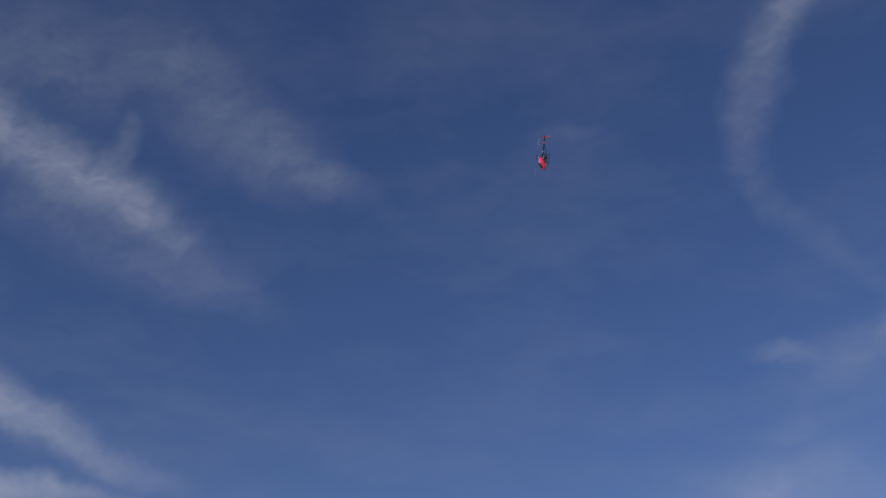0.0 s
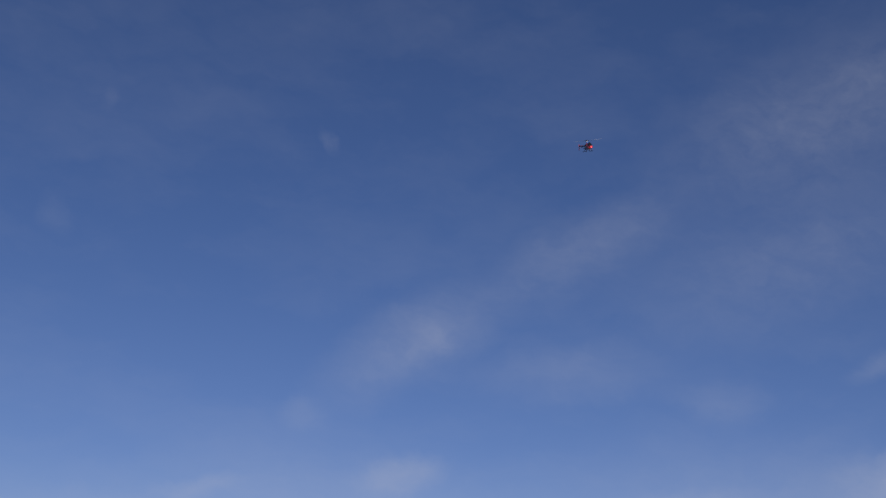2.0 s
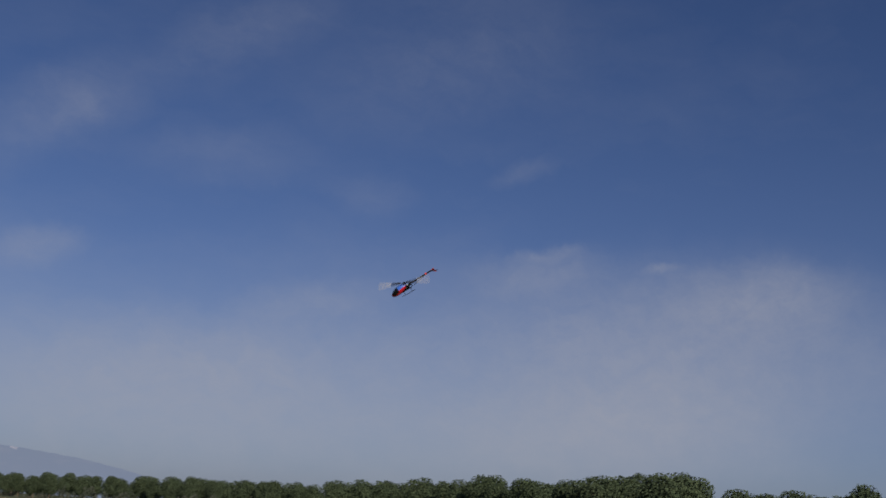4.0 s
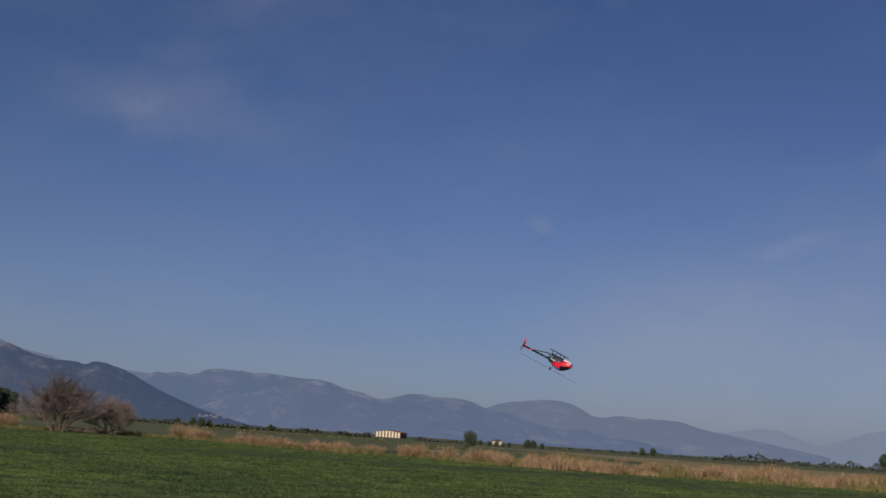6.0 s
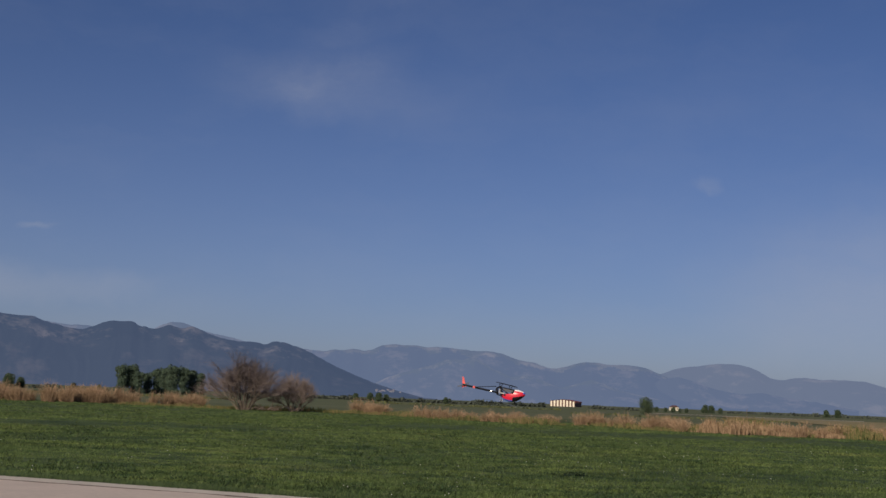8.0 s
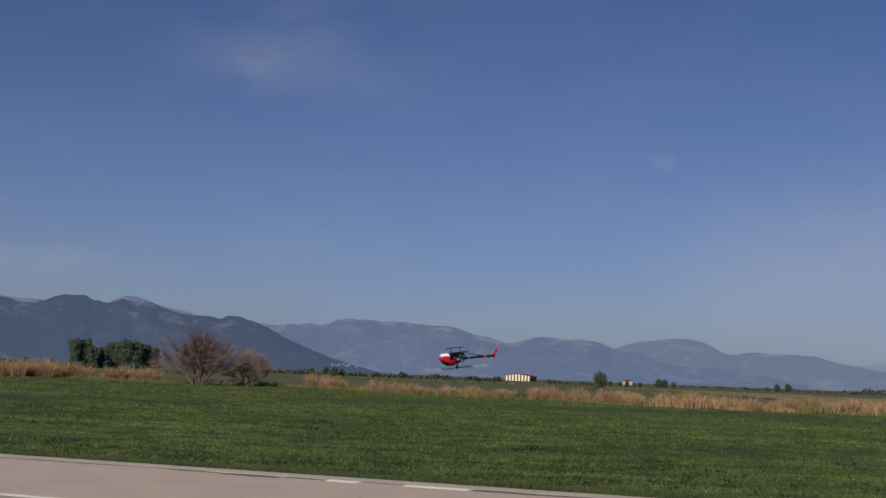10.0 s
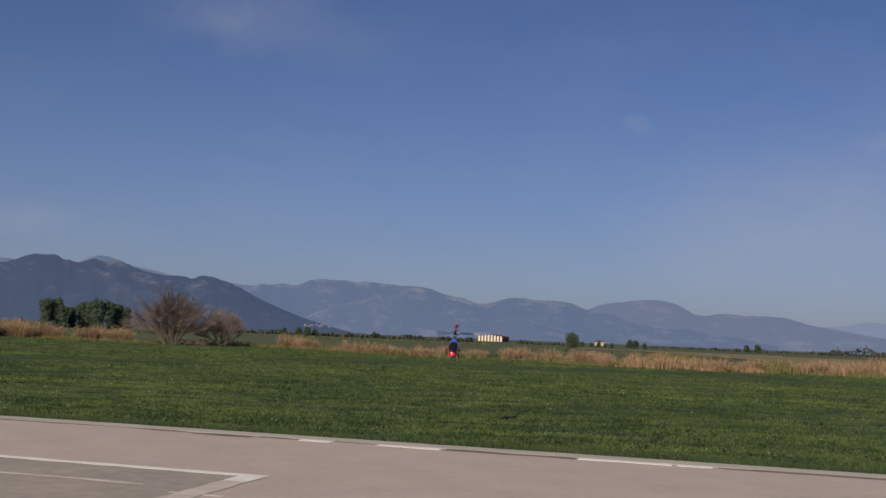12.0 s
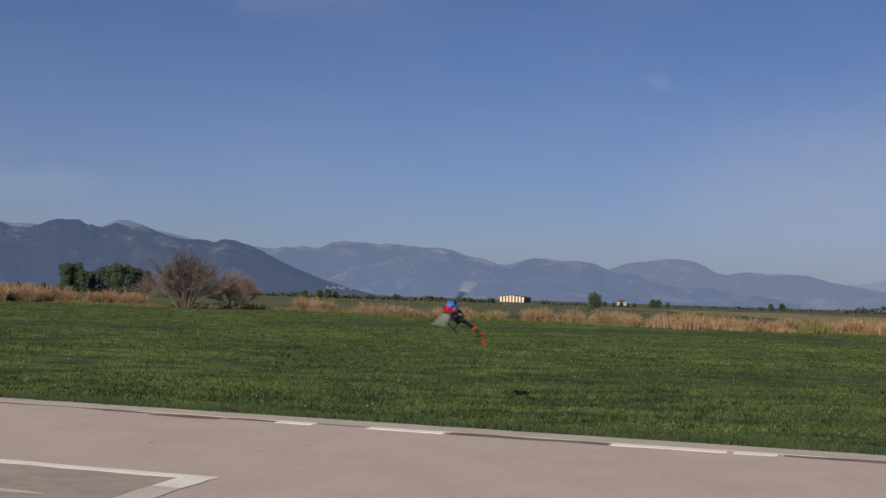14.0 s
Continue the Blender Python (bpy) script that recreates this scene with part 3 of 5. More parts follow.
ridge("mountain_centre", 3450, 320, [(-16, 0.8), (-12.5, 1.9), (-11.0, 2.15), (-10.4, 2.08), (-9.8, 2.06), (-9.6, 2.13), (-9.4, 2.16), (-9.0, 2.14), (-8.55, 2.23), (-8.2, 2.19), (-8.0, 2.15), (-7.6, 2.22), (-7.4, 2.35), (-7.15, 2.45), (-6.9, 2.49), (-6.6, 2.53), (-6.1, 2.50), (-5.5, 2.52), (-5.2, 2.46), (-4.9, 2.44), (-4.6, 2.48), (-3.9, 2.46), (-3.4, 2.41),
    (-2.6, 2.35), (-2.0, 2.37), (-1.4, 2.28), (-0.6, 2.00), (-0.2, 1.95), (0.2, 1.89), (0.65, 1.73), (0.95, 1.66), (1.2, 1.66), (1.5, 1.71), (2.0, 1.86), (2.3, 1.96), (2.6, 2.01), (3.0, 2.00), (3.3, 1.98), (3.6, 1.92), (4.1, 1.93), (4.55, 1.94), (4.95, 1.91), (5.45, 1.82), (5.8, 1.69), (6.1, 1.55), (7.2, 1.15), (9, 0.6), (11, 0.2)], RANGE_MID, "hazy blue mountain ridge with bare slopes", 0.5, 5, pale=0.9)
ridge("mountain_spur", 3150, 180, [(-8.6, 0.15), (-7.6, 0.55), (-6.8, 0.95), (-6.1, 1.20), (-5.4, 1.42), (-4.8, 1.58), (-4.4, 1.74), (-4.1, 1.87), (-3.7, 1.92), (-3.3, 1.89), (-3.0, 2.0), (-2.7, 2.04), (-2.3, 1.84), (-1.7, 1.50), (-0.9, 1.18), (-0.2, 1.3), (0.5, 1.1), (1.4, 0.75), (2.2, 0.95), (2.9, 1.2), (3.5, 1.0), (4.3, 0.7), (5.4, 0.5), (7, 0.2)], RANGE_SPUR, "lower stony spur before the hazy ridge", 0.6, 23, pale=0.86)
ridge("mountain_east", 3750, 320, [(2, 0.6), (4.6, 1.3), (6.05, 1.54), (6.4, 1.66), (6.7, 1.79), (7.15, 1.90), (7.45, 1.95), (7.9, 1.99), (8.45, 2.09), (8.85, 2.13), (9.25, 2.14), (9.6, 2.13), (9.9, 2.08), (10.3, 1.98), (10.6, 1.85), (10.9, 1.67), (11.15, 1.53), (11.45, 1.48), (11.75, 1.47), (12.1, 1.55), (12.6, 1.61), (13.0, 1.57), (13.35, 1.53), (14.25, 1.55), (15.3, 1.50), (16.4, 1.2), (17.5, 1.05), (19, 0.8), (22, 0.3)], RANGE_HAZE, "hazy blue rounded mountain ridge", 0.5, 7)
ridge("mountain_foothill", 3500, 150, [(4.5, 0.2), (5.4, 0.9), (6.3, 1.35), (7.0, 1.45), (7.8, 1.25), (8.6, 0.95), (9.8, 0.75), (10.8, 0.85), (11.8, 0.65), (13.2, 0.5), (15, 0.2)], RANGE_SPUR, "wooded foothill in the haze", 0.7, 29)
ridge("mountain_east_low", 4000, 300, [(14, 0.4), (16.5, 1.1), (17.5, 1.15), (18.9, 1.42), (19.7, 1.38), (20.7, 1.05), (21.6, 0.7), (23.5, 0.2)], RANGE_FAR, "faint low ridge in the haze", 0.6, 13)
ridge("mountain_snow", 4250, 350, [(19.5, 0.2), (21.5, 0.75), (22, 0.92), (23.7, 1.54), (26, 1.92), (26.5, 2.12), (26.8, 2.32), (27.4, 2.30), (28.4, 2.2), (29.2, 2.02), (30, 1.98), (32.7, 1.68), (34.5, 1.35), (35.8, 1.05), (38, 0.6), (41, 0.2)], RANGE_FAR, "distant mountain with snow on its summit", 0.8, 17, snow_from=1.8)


# ---- hangar ----
WHITE_PANEL = material("cream_sheet", (0.74, 0.68, 0.53), 0.6, other=(0.64, 0.58, 0.45), scale=0.5)
DARK_PANEL = material("dark_sheet", (0.10, 0.075, 0.06), 0.7, scale=0.5)
RED_ROOF = material("red_sheet_roof", (0.42, 0.10, 0.06), 0.6, other=(0.33, 0.08, 0.05), scale=0.3)
BROWN = material("brown_sheet", (0.11, 0.045, 0.035), 0.7, other=(0.085, 0.04, 0.03), scale=0.4)
hangar = tagged(new("hangar"), "white and dark striped metal hangar with a red roof", "hangar")
hangar.matrix_world = pose(*polar(1.56, 700), 0, 0, -20)
HW, HE, HR = 7.6, 3.1, 4.1
bm = bmesh.new()
front = [bm.verts.new(v) for v in ((-HW, 0, -0.1), (HW, 0, -0.1), (HW, 0, HE), (0, 0, HR), (-HW, 0, HE))]
bm.faces.new(front)
back = [bm.verts.new((v.co.x, 12.5, v.co.z)) for v in front]
bm.faces.new(back[::-1])
for i in (0, 1, 4):
    bm.faces.new((front[i], front[(i + 1) % 5], back[(i + 1) % 5], back[i]))
part("wall", bm, BROWN, hangar)
for i in range(8):
    x = -HW + 0.3 + i * 1.93
    h = HE - 0.1 + (HR - HE) * (1 - abs(x + 0.6) / HW) * 0.9
    bm = bmesh.new()
    box(bm, (0.98, 0.12, h), Matrix.Translation((x + 0.6, -0.05, h / 2)))
    part("panel", bm, WHITE_PANEL, hangar)
for s in (-1, 1):
    bm = bmesh.new()
    q = [bm.verts.new(v) for v in ((s * (HW + 0.3), -0.35, HE - 0.02), (0, -0.35, HR + 0.06), (0, 12.8, HR + 0.06), (s * (HW + 0.3), 12.8, HE - 0.02))]
    bm.faces.new(q)
    bmesh.ops.solidify(bm, geom=bm.faces[:], thickness=0.12)
    part("roof", bm, RED_ROOF, hangar)

bm = bmesh.new()
box(bm, (0.12, 12.9, 0.85), Matrix.Translation((HW + 0.12, 6.2, HE - 0.42)))
part("fascia", bm, RED_ROOF, hangar, "red sheet fascia under the eaves")

# ---- plants ----
def leaf_cloud(lobes, count, size, r, flat=0.9):
    """Leaves in the outer part of several lobes, as small bent quads."""
    verts, faces = [], []
    weight = np.array([l[3] ** 2 for l in lobes])
    pick = r.choice(len(lobes), count, p=weight / weight.sum())
    for k in pick:
        cx, cy, cz, rad, tall = lobes[k]
        d = r.normal(size=3)
        d /= np.linalg.norm(d)
        q = rad * (1.06 - 0.4 * r.uniform() ** 1.6)
        c = Vector((cx + d[0] * q, cy + d[1] * q, cz + d[2] * q * tall))
        face = (Vector(d) + Vector(r.normal(size=3)) * 0.55).normalized()
        u = face.cross(Vector(r.normal(size=3))).normalized()
        w = face.cross(u)
        s = size * r.uniform(0.6, 1.3)
        b = len(verts)
        for p in (c - u * s, c + w * s * 0.6 + face * s * 0.2, c + u * s, c - w * s * 0.6 + face * s * 0.2):
            verts.append(tuple(p))
        faces.append((b, b + 1, b + 2, b + 3))
    return verts, faces


def leafy_tree(tall, wide, seed, leaves=1100, size=0.36, low=0.3, leaf=LEAF):
    """A tapered trunk with limbs and a ragged crown."""
    r = np.random.default_rng(seed)
    tree = new("tree")
    bm = bmesh.new()
    rod(bm, (0, 0, -0.2), (0.1, 0, tall * 0.5), tall * 0.022, tall * 0.014)
    rod(bm, (0.1, 0, tall * 0.5), (0, 0.1, tall * 0.85), tall * 0.014, tall * 0.005)
    lobes = []
    for i in range(22):
        a, z = r.uniform(0, 6.28), tall * (low + 0.12 + (0.74 - low) * r.uniform() ** 0.75)
        d = wide * 0.5 * r.uniform(0.25, 0.68) * (1.1 - 0.35 * z / tall)
        p = (math.cos(a) * d, math.sin(a) * d, z)
        rod(bm, (0.05, 0, z * 0.62), p, tall * 0.009, tall * 0.003, 6)
        lobes.append((*p, wide * r.uniform(0.15, 0.25), r.uniform(0.9, 1.4)))
    lobes.append((0, 0, tall * 0.82, wide * 0.26, 1.1))
    lobes.append((0, 0, tall * (low + 0.9) * 0.5, wide * 0.3, 1.5))
    part("trunk", bm, BARK, tree)
    crown = new("crown", mesh_of("crown", *leaf_cloud(lobes, leaves, size, r), leaf))
    crown.parent = tree
    return tree


def tag_tree(ob, label, group=""):
    return tagged(ob, label, "tree", group)


models = [leafy_tree(8.8, 6.8, s, 8000, 0.19, 0.17) for s in (1, 2, 3, 4)] + [leafy_tree(8.8, 4.4, s, 6000, 0.19, 0.0, HAZY_POPLAR) for s in (6, 7)]
used = [False] * 6


def plant(k, m, label, group):
    if used[k]:
        ob = copy_thing(models[k], m @ Matrix.Diagonal((*(1 / c for c in models[k].scale), 1)))
    else:
        ob, used[k] = models[k], True
        ob.matrix_world = m
    return tag_tree(ob, label, group)


r = np.random.default_rng(21)
# the wood that runs away from the meadow, tree by tree
wood_az = list(np.arange(24.2, 31, 0.42)) + list(np.arange(31.1, 43, 0.62)) + list(np.arange(43.6, 61.2, 0.95)) + list(np.arange(62.8, 76, 1.2))
for az in wood_az:
    d = float(np.interp(az, [24, 30, 34, 37.4, 41, 43.2, 43.7, 47.6, 50.8, 56, 60, 61.5, 62.3, 66, 76], [760, 500, 470, 400, 370, 350, 246, 196, 176, 152, 140, 140, 176, 150, 135]))
    size = r.uniform(0.94, 1.12) * (0.86 if az > 43.2 else 1.06 if az > 31 else 0.98)
    for back in (0, 1):
        dd = d * (1 + 0.07 * back) + r.uniform(-3, 3)
        x, y, _ = polar(az + r.uniform(-0.25, 0.25) + 0.5 * back, dd)
        plant(int(r.integers(4)), pose(x, y, -0.1, 0, 0, r.uniform(0, 360)) @ Matrix.Scale(size * r.uniform(0.9, 1.05), 4), "tall dark green broadleaf tree in a row beyond the reeds", "woodland trees")
# the small stand beside the bare bush
for az, s in ((-19.2, 1.0), (-18.75, 1.02), (-18.4, 0.8), (-18.05, 0.78), (-17.6, 0.94), (-17.2, 0.96), (-16.85, 1.04), (-16.4, 1.0), (-16.0, 0.93), (-15.6, 0.85)):
    x, y, _ = polar(az, 330 + r.uniform(-7, 7))
    plant(4 + int(r.integers(2)), pose(x, y, -0.6, 0, 0, r.uniform(0, 360)) @ Matrix.Diagonal((s * 0.95, s * 0.95, s * 0.93, 1)), "dark green tree in a small stand on the plain", "stand of trees")
# single low trees on the plain
for az, d, s in ((-24.1, 420, 0.55), (-23.6, 425, 0.42), (-25.2, 430, 0.36), (-24.8, 432, 0.34), (-7.6, 420, 0.34), (-7.2, 420, 0.36), (-6.85, 424, 0.30), (-8.3, 430, 0.3), (-4.0, 430, 0.28), (8.2, 520, 0.42), (8.5, 520, 0.40), (8.9, 520, 0.28), (13.6, 560, 0.4), (14.1, 560, 0.44), (-21.3, 430, 0.28), (-20.2, 430, 0.25), (5.98, 450, 0.22), (6.4, 450, 0.2), (6.75, 450, 0.24), (7.05, 450, 0.18), (7.35, 450, 0.2)):
    x, y, _ = polar(az, d)
    plant(int(r.integers(4)), pose(x, y, -2.4 * s, 0, 0, r.uniform(0, 360)) @ Matrix.Diagonal((s * 1.2, s * 1.2, s * 1.2, 1)), "low rounded dark tree standing on the plain", "field trees")


lone = leafy_tree(3.55, 3.3, 9, 5200, 0.09, 0.0)
lone.matrix_world = pose(*polar(5.49, 250), 0, 0, 40)
lone.location.z = -0.15
tag_tree(lone, "single dense rounded dark green tree on the plain")


def bare_bush(name, tall, wide, seed, label, stems):
    """Forking bare limbs from one foot that open into a dome of fine twigs."""
    r = np.random.default_rng(seed)
    bush = tagged(new(name), label, "bush")
    limbs = bmesh.new()
    verts, faces = [], []

    def twig(p, d, long):
        bend = (d + Vector(r.normal(size=3)) * 0.28).normalized()
        w = d.orthogonal().normalized() * 0.008
        m = p + d * long * 0.5
        t = m + bend * long * 0.5
        b = len(verts)
        verts.extend((tuple(p - w), tuple(p + w), tuple(m + w * 0.7), tuple(m - w * 0.7), tuple(t)))
        faces.extend(((b, b + 1, b + 2, b + 3), (b + 3, b + 2, b + 4)))

    def grow(p, d, long, rad, level):
        q = p + d * long
        rod(limbs, p, q, rad, rad * 0.7, 5 if level < 2 else 4)
        if level >= 1:
            for f in range(9 if level == 4 else 8):
                c = p.lerp(q, r.uniform(0.1, 1.0))
                e = (d * 0.9 + Vector(r.normal(size=3)) * 0.5).normalized()
                e.z = max(e.z, -0.1)
                twig(c, e, tall * r.uniform(0.07, 0.19))
        if level == 4:
            return
        for f in range(3 if level in (1, 3) else 2):
            e = (d + Vector(r.normal(size=3)) * 0.42).normalized()
            e.z = max(e.z, 0.05) + 0.12
            e.normalize()
            grow(p.lerp(q, r.uniform(0.6, 1.0)), e, long * r.uniform(0.78, 0.98), rad * 0.62, level + 1)

    for n in range(stems):
        a, lean = n * 2.4 + r.uniform(-0.3, 0.3), math.sqrt((n + 0.5) / stems)
        d = Vector((math.cos(a) * lean * wide / tall * 0.85, math.sin(a) * lean * wide / tall * 0.85, 1.0)).normalized()
        grow(Vector((math.cos(a) * 0.5 * lean, math.sin(a) * 0.5 * lean, -0.1)), d, tall * r.uniform(0.235, 0.265) * (1 - 0.3 * lean), 0.055, 0)
    part("limb_mass", limbs, BARK, bush)
    tw = tagged(new("twig_mass", mesh_of("twig_mass", verts, faces, TWIG)), kind="stuff")
    tw.parent = bush
    return bush


bare_bush("bare_bush", 6.2, 6.6, 31, "large leafless brown bush at the edge of the meadow", 21).matrix_world = pose(*polar(-13.55, 107), 0, 0, 20)
bare_bush("bare_bush", 4.3, 4.6, 37, "smaller leafless brown bush beside the large one", 11).matrix_world = pose(*polar(-11.15, 108), 0, 0, 130)
# dead branches heaped between the two bushes
r = np.random.default_rng(38)
heap = tagged(new("brush_heap"), "heap of pale dead branches between the bare bushes", "branches")
for n in range(26):
    x, a, b = r.normal() * 1.3, r.uniform(-2.6, 2.6), r.uniform(0.05, 0.7)
    bm = bmesh.new()
    p = Vector((x, r.normal() * 0.5, r.uniform(0.0, 0.25)))
    m = p + Vector((math.cos(a) * math.cos(b), 0.3 * math.sin(a), math.sin(b))) * r.uniform(0.5, 0.9)
    q = m + Vector((math.cos(a) * 0.7, 0.2, r.normal() * 0.3)) * r.uniform(0.4, 0.8)
    rod(bm, p, m, 0.026, 0.02, 5)
    rod(bm, m, q, 0.02, 0.008, 5)
    part("branch", bm, DEADWOOD, heap)
heap.matrix_world = pose(*polar(-12.4, 105.5), 0, 0, 12)


def reeds(name, az0, az1, near, deep, tall, per_m2, mat, label, seed, gap=0.0):
    """A bed of dry stalks in clumps; near: distance by bearing."""
    r = np.random.default_rng(seed)
    mid = float(np.mean([n[1] for n in near]))
    count = int(radians(az1 - az0) * mid * deep * per_m2)
    verts, faces = [], []
    for i in range(count):
        az = r.uniform(az0, az1)
        q = r.uniform() ** 1.3
        d = float(np.interp(az, [n[0] for n in near], [n[1] for n in near])) + noise.noise((az * 0.7, 3, seed)) * 2.5 + q * deep
        x, y, _ = polar(az, d)
        lump = 0.75 * noise.noise((x * 0.30, y * 0.16, seed * 1.7)) + 0.55 * noise.noise((x * 0.08, y * 0.08, seed)) + 0.3 * noise.noise((x * 0.9, y * 0.4, seed))
        if lump < gap - 0.25:
            continue
        h = tall * max(0.14, min(1.35, 0.55 + 1.15 * lump)) * r.uniform(0.6, 1.12)
        h *= max(0.2, min(1.0, (az - az0) / 1.3 + 0.15, (az1 - az) / 1.3 + 0.15))
        a, lean = r.uniform(0, 6.28), r.uniform(0, 0.42) * h
        g = lie(x, y) - 0.05
        w = r.uniform(0.010, 0.024)
        u = (math.cos(az / 57.3) * w, -math.sin(az / 57.3) * w)
        tx, ty = x + math.cos(a) * lean, y + math.sin(a) * lean
        mx, my, mz = x + math.cos(a) * lean * 0.3, y + math.sin(a) * lean * 0.3, g + h * 0.6
        k = len(verts)
        verts += [(x - u[0], y - u[1], g), (x + u[0], y + u[1], g), (mx + u[0] * 1.2, my + u[1] * 1.2, mz), (mx - u[0] * 1.2, my - u[1] * 1.2, mz), (tx, ty, g + h)]
        faces += [(k, k + 1, k + 2, k + 3), (k + 3, k + 2, k + 4)]
    return tagged(new(name, mesh_of(name, verts, faces, mat)), label, "reeds", kind="stuff")


MEADOW_RIM = [(-34, 116), (-25, 115), (-22.4, 111), (-19, 116), (-15.6, 118), (-13.5, 109), (-10.9, 112), (-7.7, 110), (-4.2, 98), (0, 91), (3.4, 93), (6.9, 85), (10.8, 80), (14.2, 84), (18.4, 86), (26.7, 86), (32, 90), (39, 83), (43, 84), (46.5, 93), (50, 103), (54, 116), (60, 126), (76, 112)]


def tussocks(name, beds, seed, label):
    """Rounded tussocks of dead cane with pale plumes, along the rim of the meadow: bearings, height, depth of the bed, tussocks per metre."""
    r = np.random.default_rng(seed)
    verts, faces, plume = [], [], []
    for az0, az1, tall, deep, dense in beds:
        for n in range(max(1, int(radians(az1 - az0) * 100 * dense))):
            az = r.uniform(az0, az1)
            if dense < 4 and noise.noise((az * 1.1, seed, 0.5)) + 0.4 * noise.noise((az * 3.7, seed, 2.5)) < -0.27:
                continue
            d0 = float(np.interp(az, [m[0] for m in MEADOW_RIM], [m[1] for m in MEADOW_RIM]))
            cx, cy, _ = polar(az, d0 + 0.6 + deep * r.uniform() ** 1.5)
            wide, high = r.uniform(0.5, 1.15), tall * r.uniform(0.62, 1.12)
            for k in range(int(190 * wide)):
                a, q = r.uniform(0, 6.28), math.sqrt(r.uniform())
                c, sn = math.cos(a), math.sin(a)
                h = high * (1.0 - 0.45 * q * q) * r.uniform(0.6, 1.08)
                x, y = cx + c * q * wide * 0.5, cy + sn * q * wide * 0.5
                g = lie(x, y) - 0.05
                lean = wide * (0.25 + 0.75 * q) * r.uniform(0.2, 0.8)
                w = r.uniform(0.006, 0.014)
                t = az / 57.3 + r.normal() * 0.5
                u = (math.cos(t) * w, -math.sin(t) * w)
                mx, my, mz = x + c * lean * 0.35, y + sn * lean * 0.35, g + h * 0.62
                tx, ty, tz = x + c * lean, y + sn * lean, g + h
                b = len(verts)
                verts += [(x - u[0], y - u[1], g), (x + u[0], y + u[1], g), (mx + u[0], my + u[1], mz), (mx - u[0], my - u[1], mz), (tx, ty, tz)]
                faces += [(b, b + 1, b + 2, b + 3), (b + 3, b + 2, b + 4)]
                plume += [0, 0]
                if r.uniform() < 0.6:
                    # the plume, wider than its stalk and nodding outwards
                    v, l = (u[0] * 1.3, u[1] * 1.3), h * r.uniform(0.18, 0.34)
                    verts += [(tx - v[0], ty - v[1], tz - l * 0.4), (tx + v[0], ty + v[1], tz - l * 0.4), (tx + c * l * 0.4, ty + sn * l * 0.4, tz + l * 0.4)]
                    faces.append((b + 5, b + 6, b + 7))
                    plume.append(1)
    me = mesh_of(name, verts, faces, REED)
    me.materials.append(PLUME)
    for p, k in zip(me.polygons, plume):
        p.material_index = k
    return tagged(new(name, me), label, "reeds", kind="stuff")


tussocks("plumed_reeds", [(-34, -26, 1.3, 5, 1.2), (-25.2, -18.5, 1.75, 6, 4.2), (-18.6, -17.6, 1.0, 3, 2.0), (-17.7, -15.5, 1.35, 3.5, 3.4)], 3, "tall plumed straw-orange reeds along the meadow")
tussocks("plumed_reeds", [(-8.35, -6.9, 1.35, 2.5, 4.0), (-6.6, -5.6, 0.7, 2, 1.5), (-5.3, -4.0, 1.1, 2.5, 3.0), (-4.0, 1.1, 0.95, 3, 3.0), (1.8, 5.1, 1.1, 3, 3.4), (5.4, 7.6, 1.1, 3, 3.4)], 4, "rounded tussocks of straw-orange reeds along the meadow")
tussocks("plumed_reeds", [(8.2, 24, 1.15, 7, 1.5), (24, 48, 1.1, 7, 1.0), (48, 72, 1.1, 6, 0.9)], 6, "straw-orange reed tussocks among the tall stalks")
reeds("dry_reeds", 7.5, 25, [(5, 87), (10, 81), (14, 84), (19, 87), (25, 87)], 9, 1.25, 24, REED, "dense straw-coloured dry reeds along the meadow", 5, -0.1)
reeds("dry_reeds", 24, 72, [(24, 87), (32, 91), (43, 85), (46.5, 94), (50, 104), (54, 117), (60, 127), (76, 113)], 9, 1.15, 22, REED, "dense straw-coloured dry reeds before the wood", 7, 0.0)
reeds("green_reeds", -34, 9, [(-30, 114), (-20, 113), (-13, 108), (-8, 109), (-4, 97), (0.6, 90), (8, 84)], 7, 0.55, 16, GREEN_REED, "short green and yellow weeds among the reeds", 8, 0.0)
reeds("green_reeds", 8, 72, [(8, 83), (14, 83), (24, 86), (32, 89), (43, 83), (46.5, 92), (50, 102), (54, 115), (60, 125), (76, 111)], 10, 1.0, 27, GREEN_REED, "green stalks and weeds among the reeds", 18, 0.0)


reeds("rusty_reeds", 41.6, 44.0, [(41, 90), (45, 90)], 4, 1.5, 60, RUST, "rust-orange mound of dead reeds", 9, -0.6)
reeds("rusty_reeds", 46.4, 49.8, [(46, 94), (50, 98)], 4, 1.4, 60, RUST, "rust-orange mound of dead reeds", 10, -0.6)
for a0, a1, d0, d1 in ((9, 24, 112, 300), (24, 43, 116, 330), (43, 76, 126, 142)):
    cols, rows_ = int((a1 - a0) / 1.0), 14
    verts, faces = [], []
    for i in range(cols + 1):
        for j in range(rows_ + 1):
            az = a0 + (a1 - a0) * i / cols
            near = max(d0, 260 - (az - 9) * 17)
            x, y, _ = polar(az, near + (d1 - near) * j / rows_)
            verts.append((x, y, lie(x, y) + 0.09))
            if i and j:
                k = i * (rows_ + 1) + j
                faces.append((k - rows_ - 2, k - rows_ - 1, k, k - 1))
    tagged(new("straw_field", mesh_of("straw_field", verts, faces, STRAW, True)), "pale dry grass field behind the reeds", "field", kind="structure")
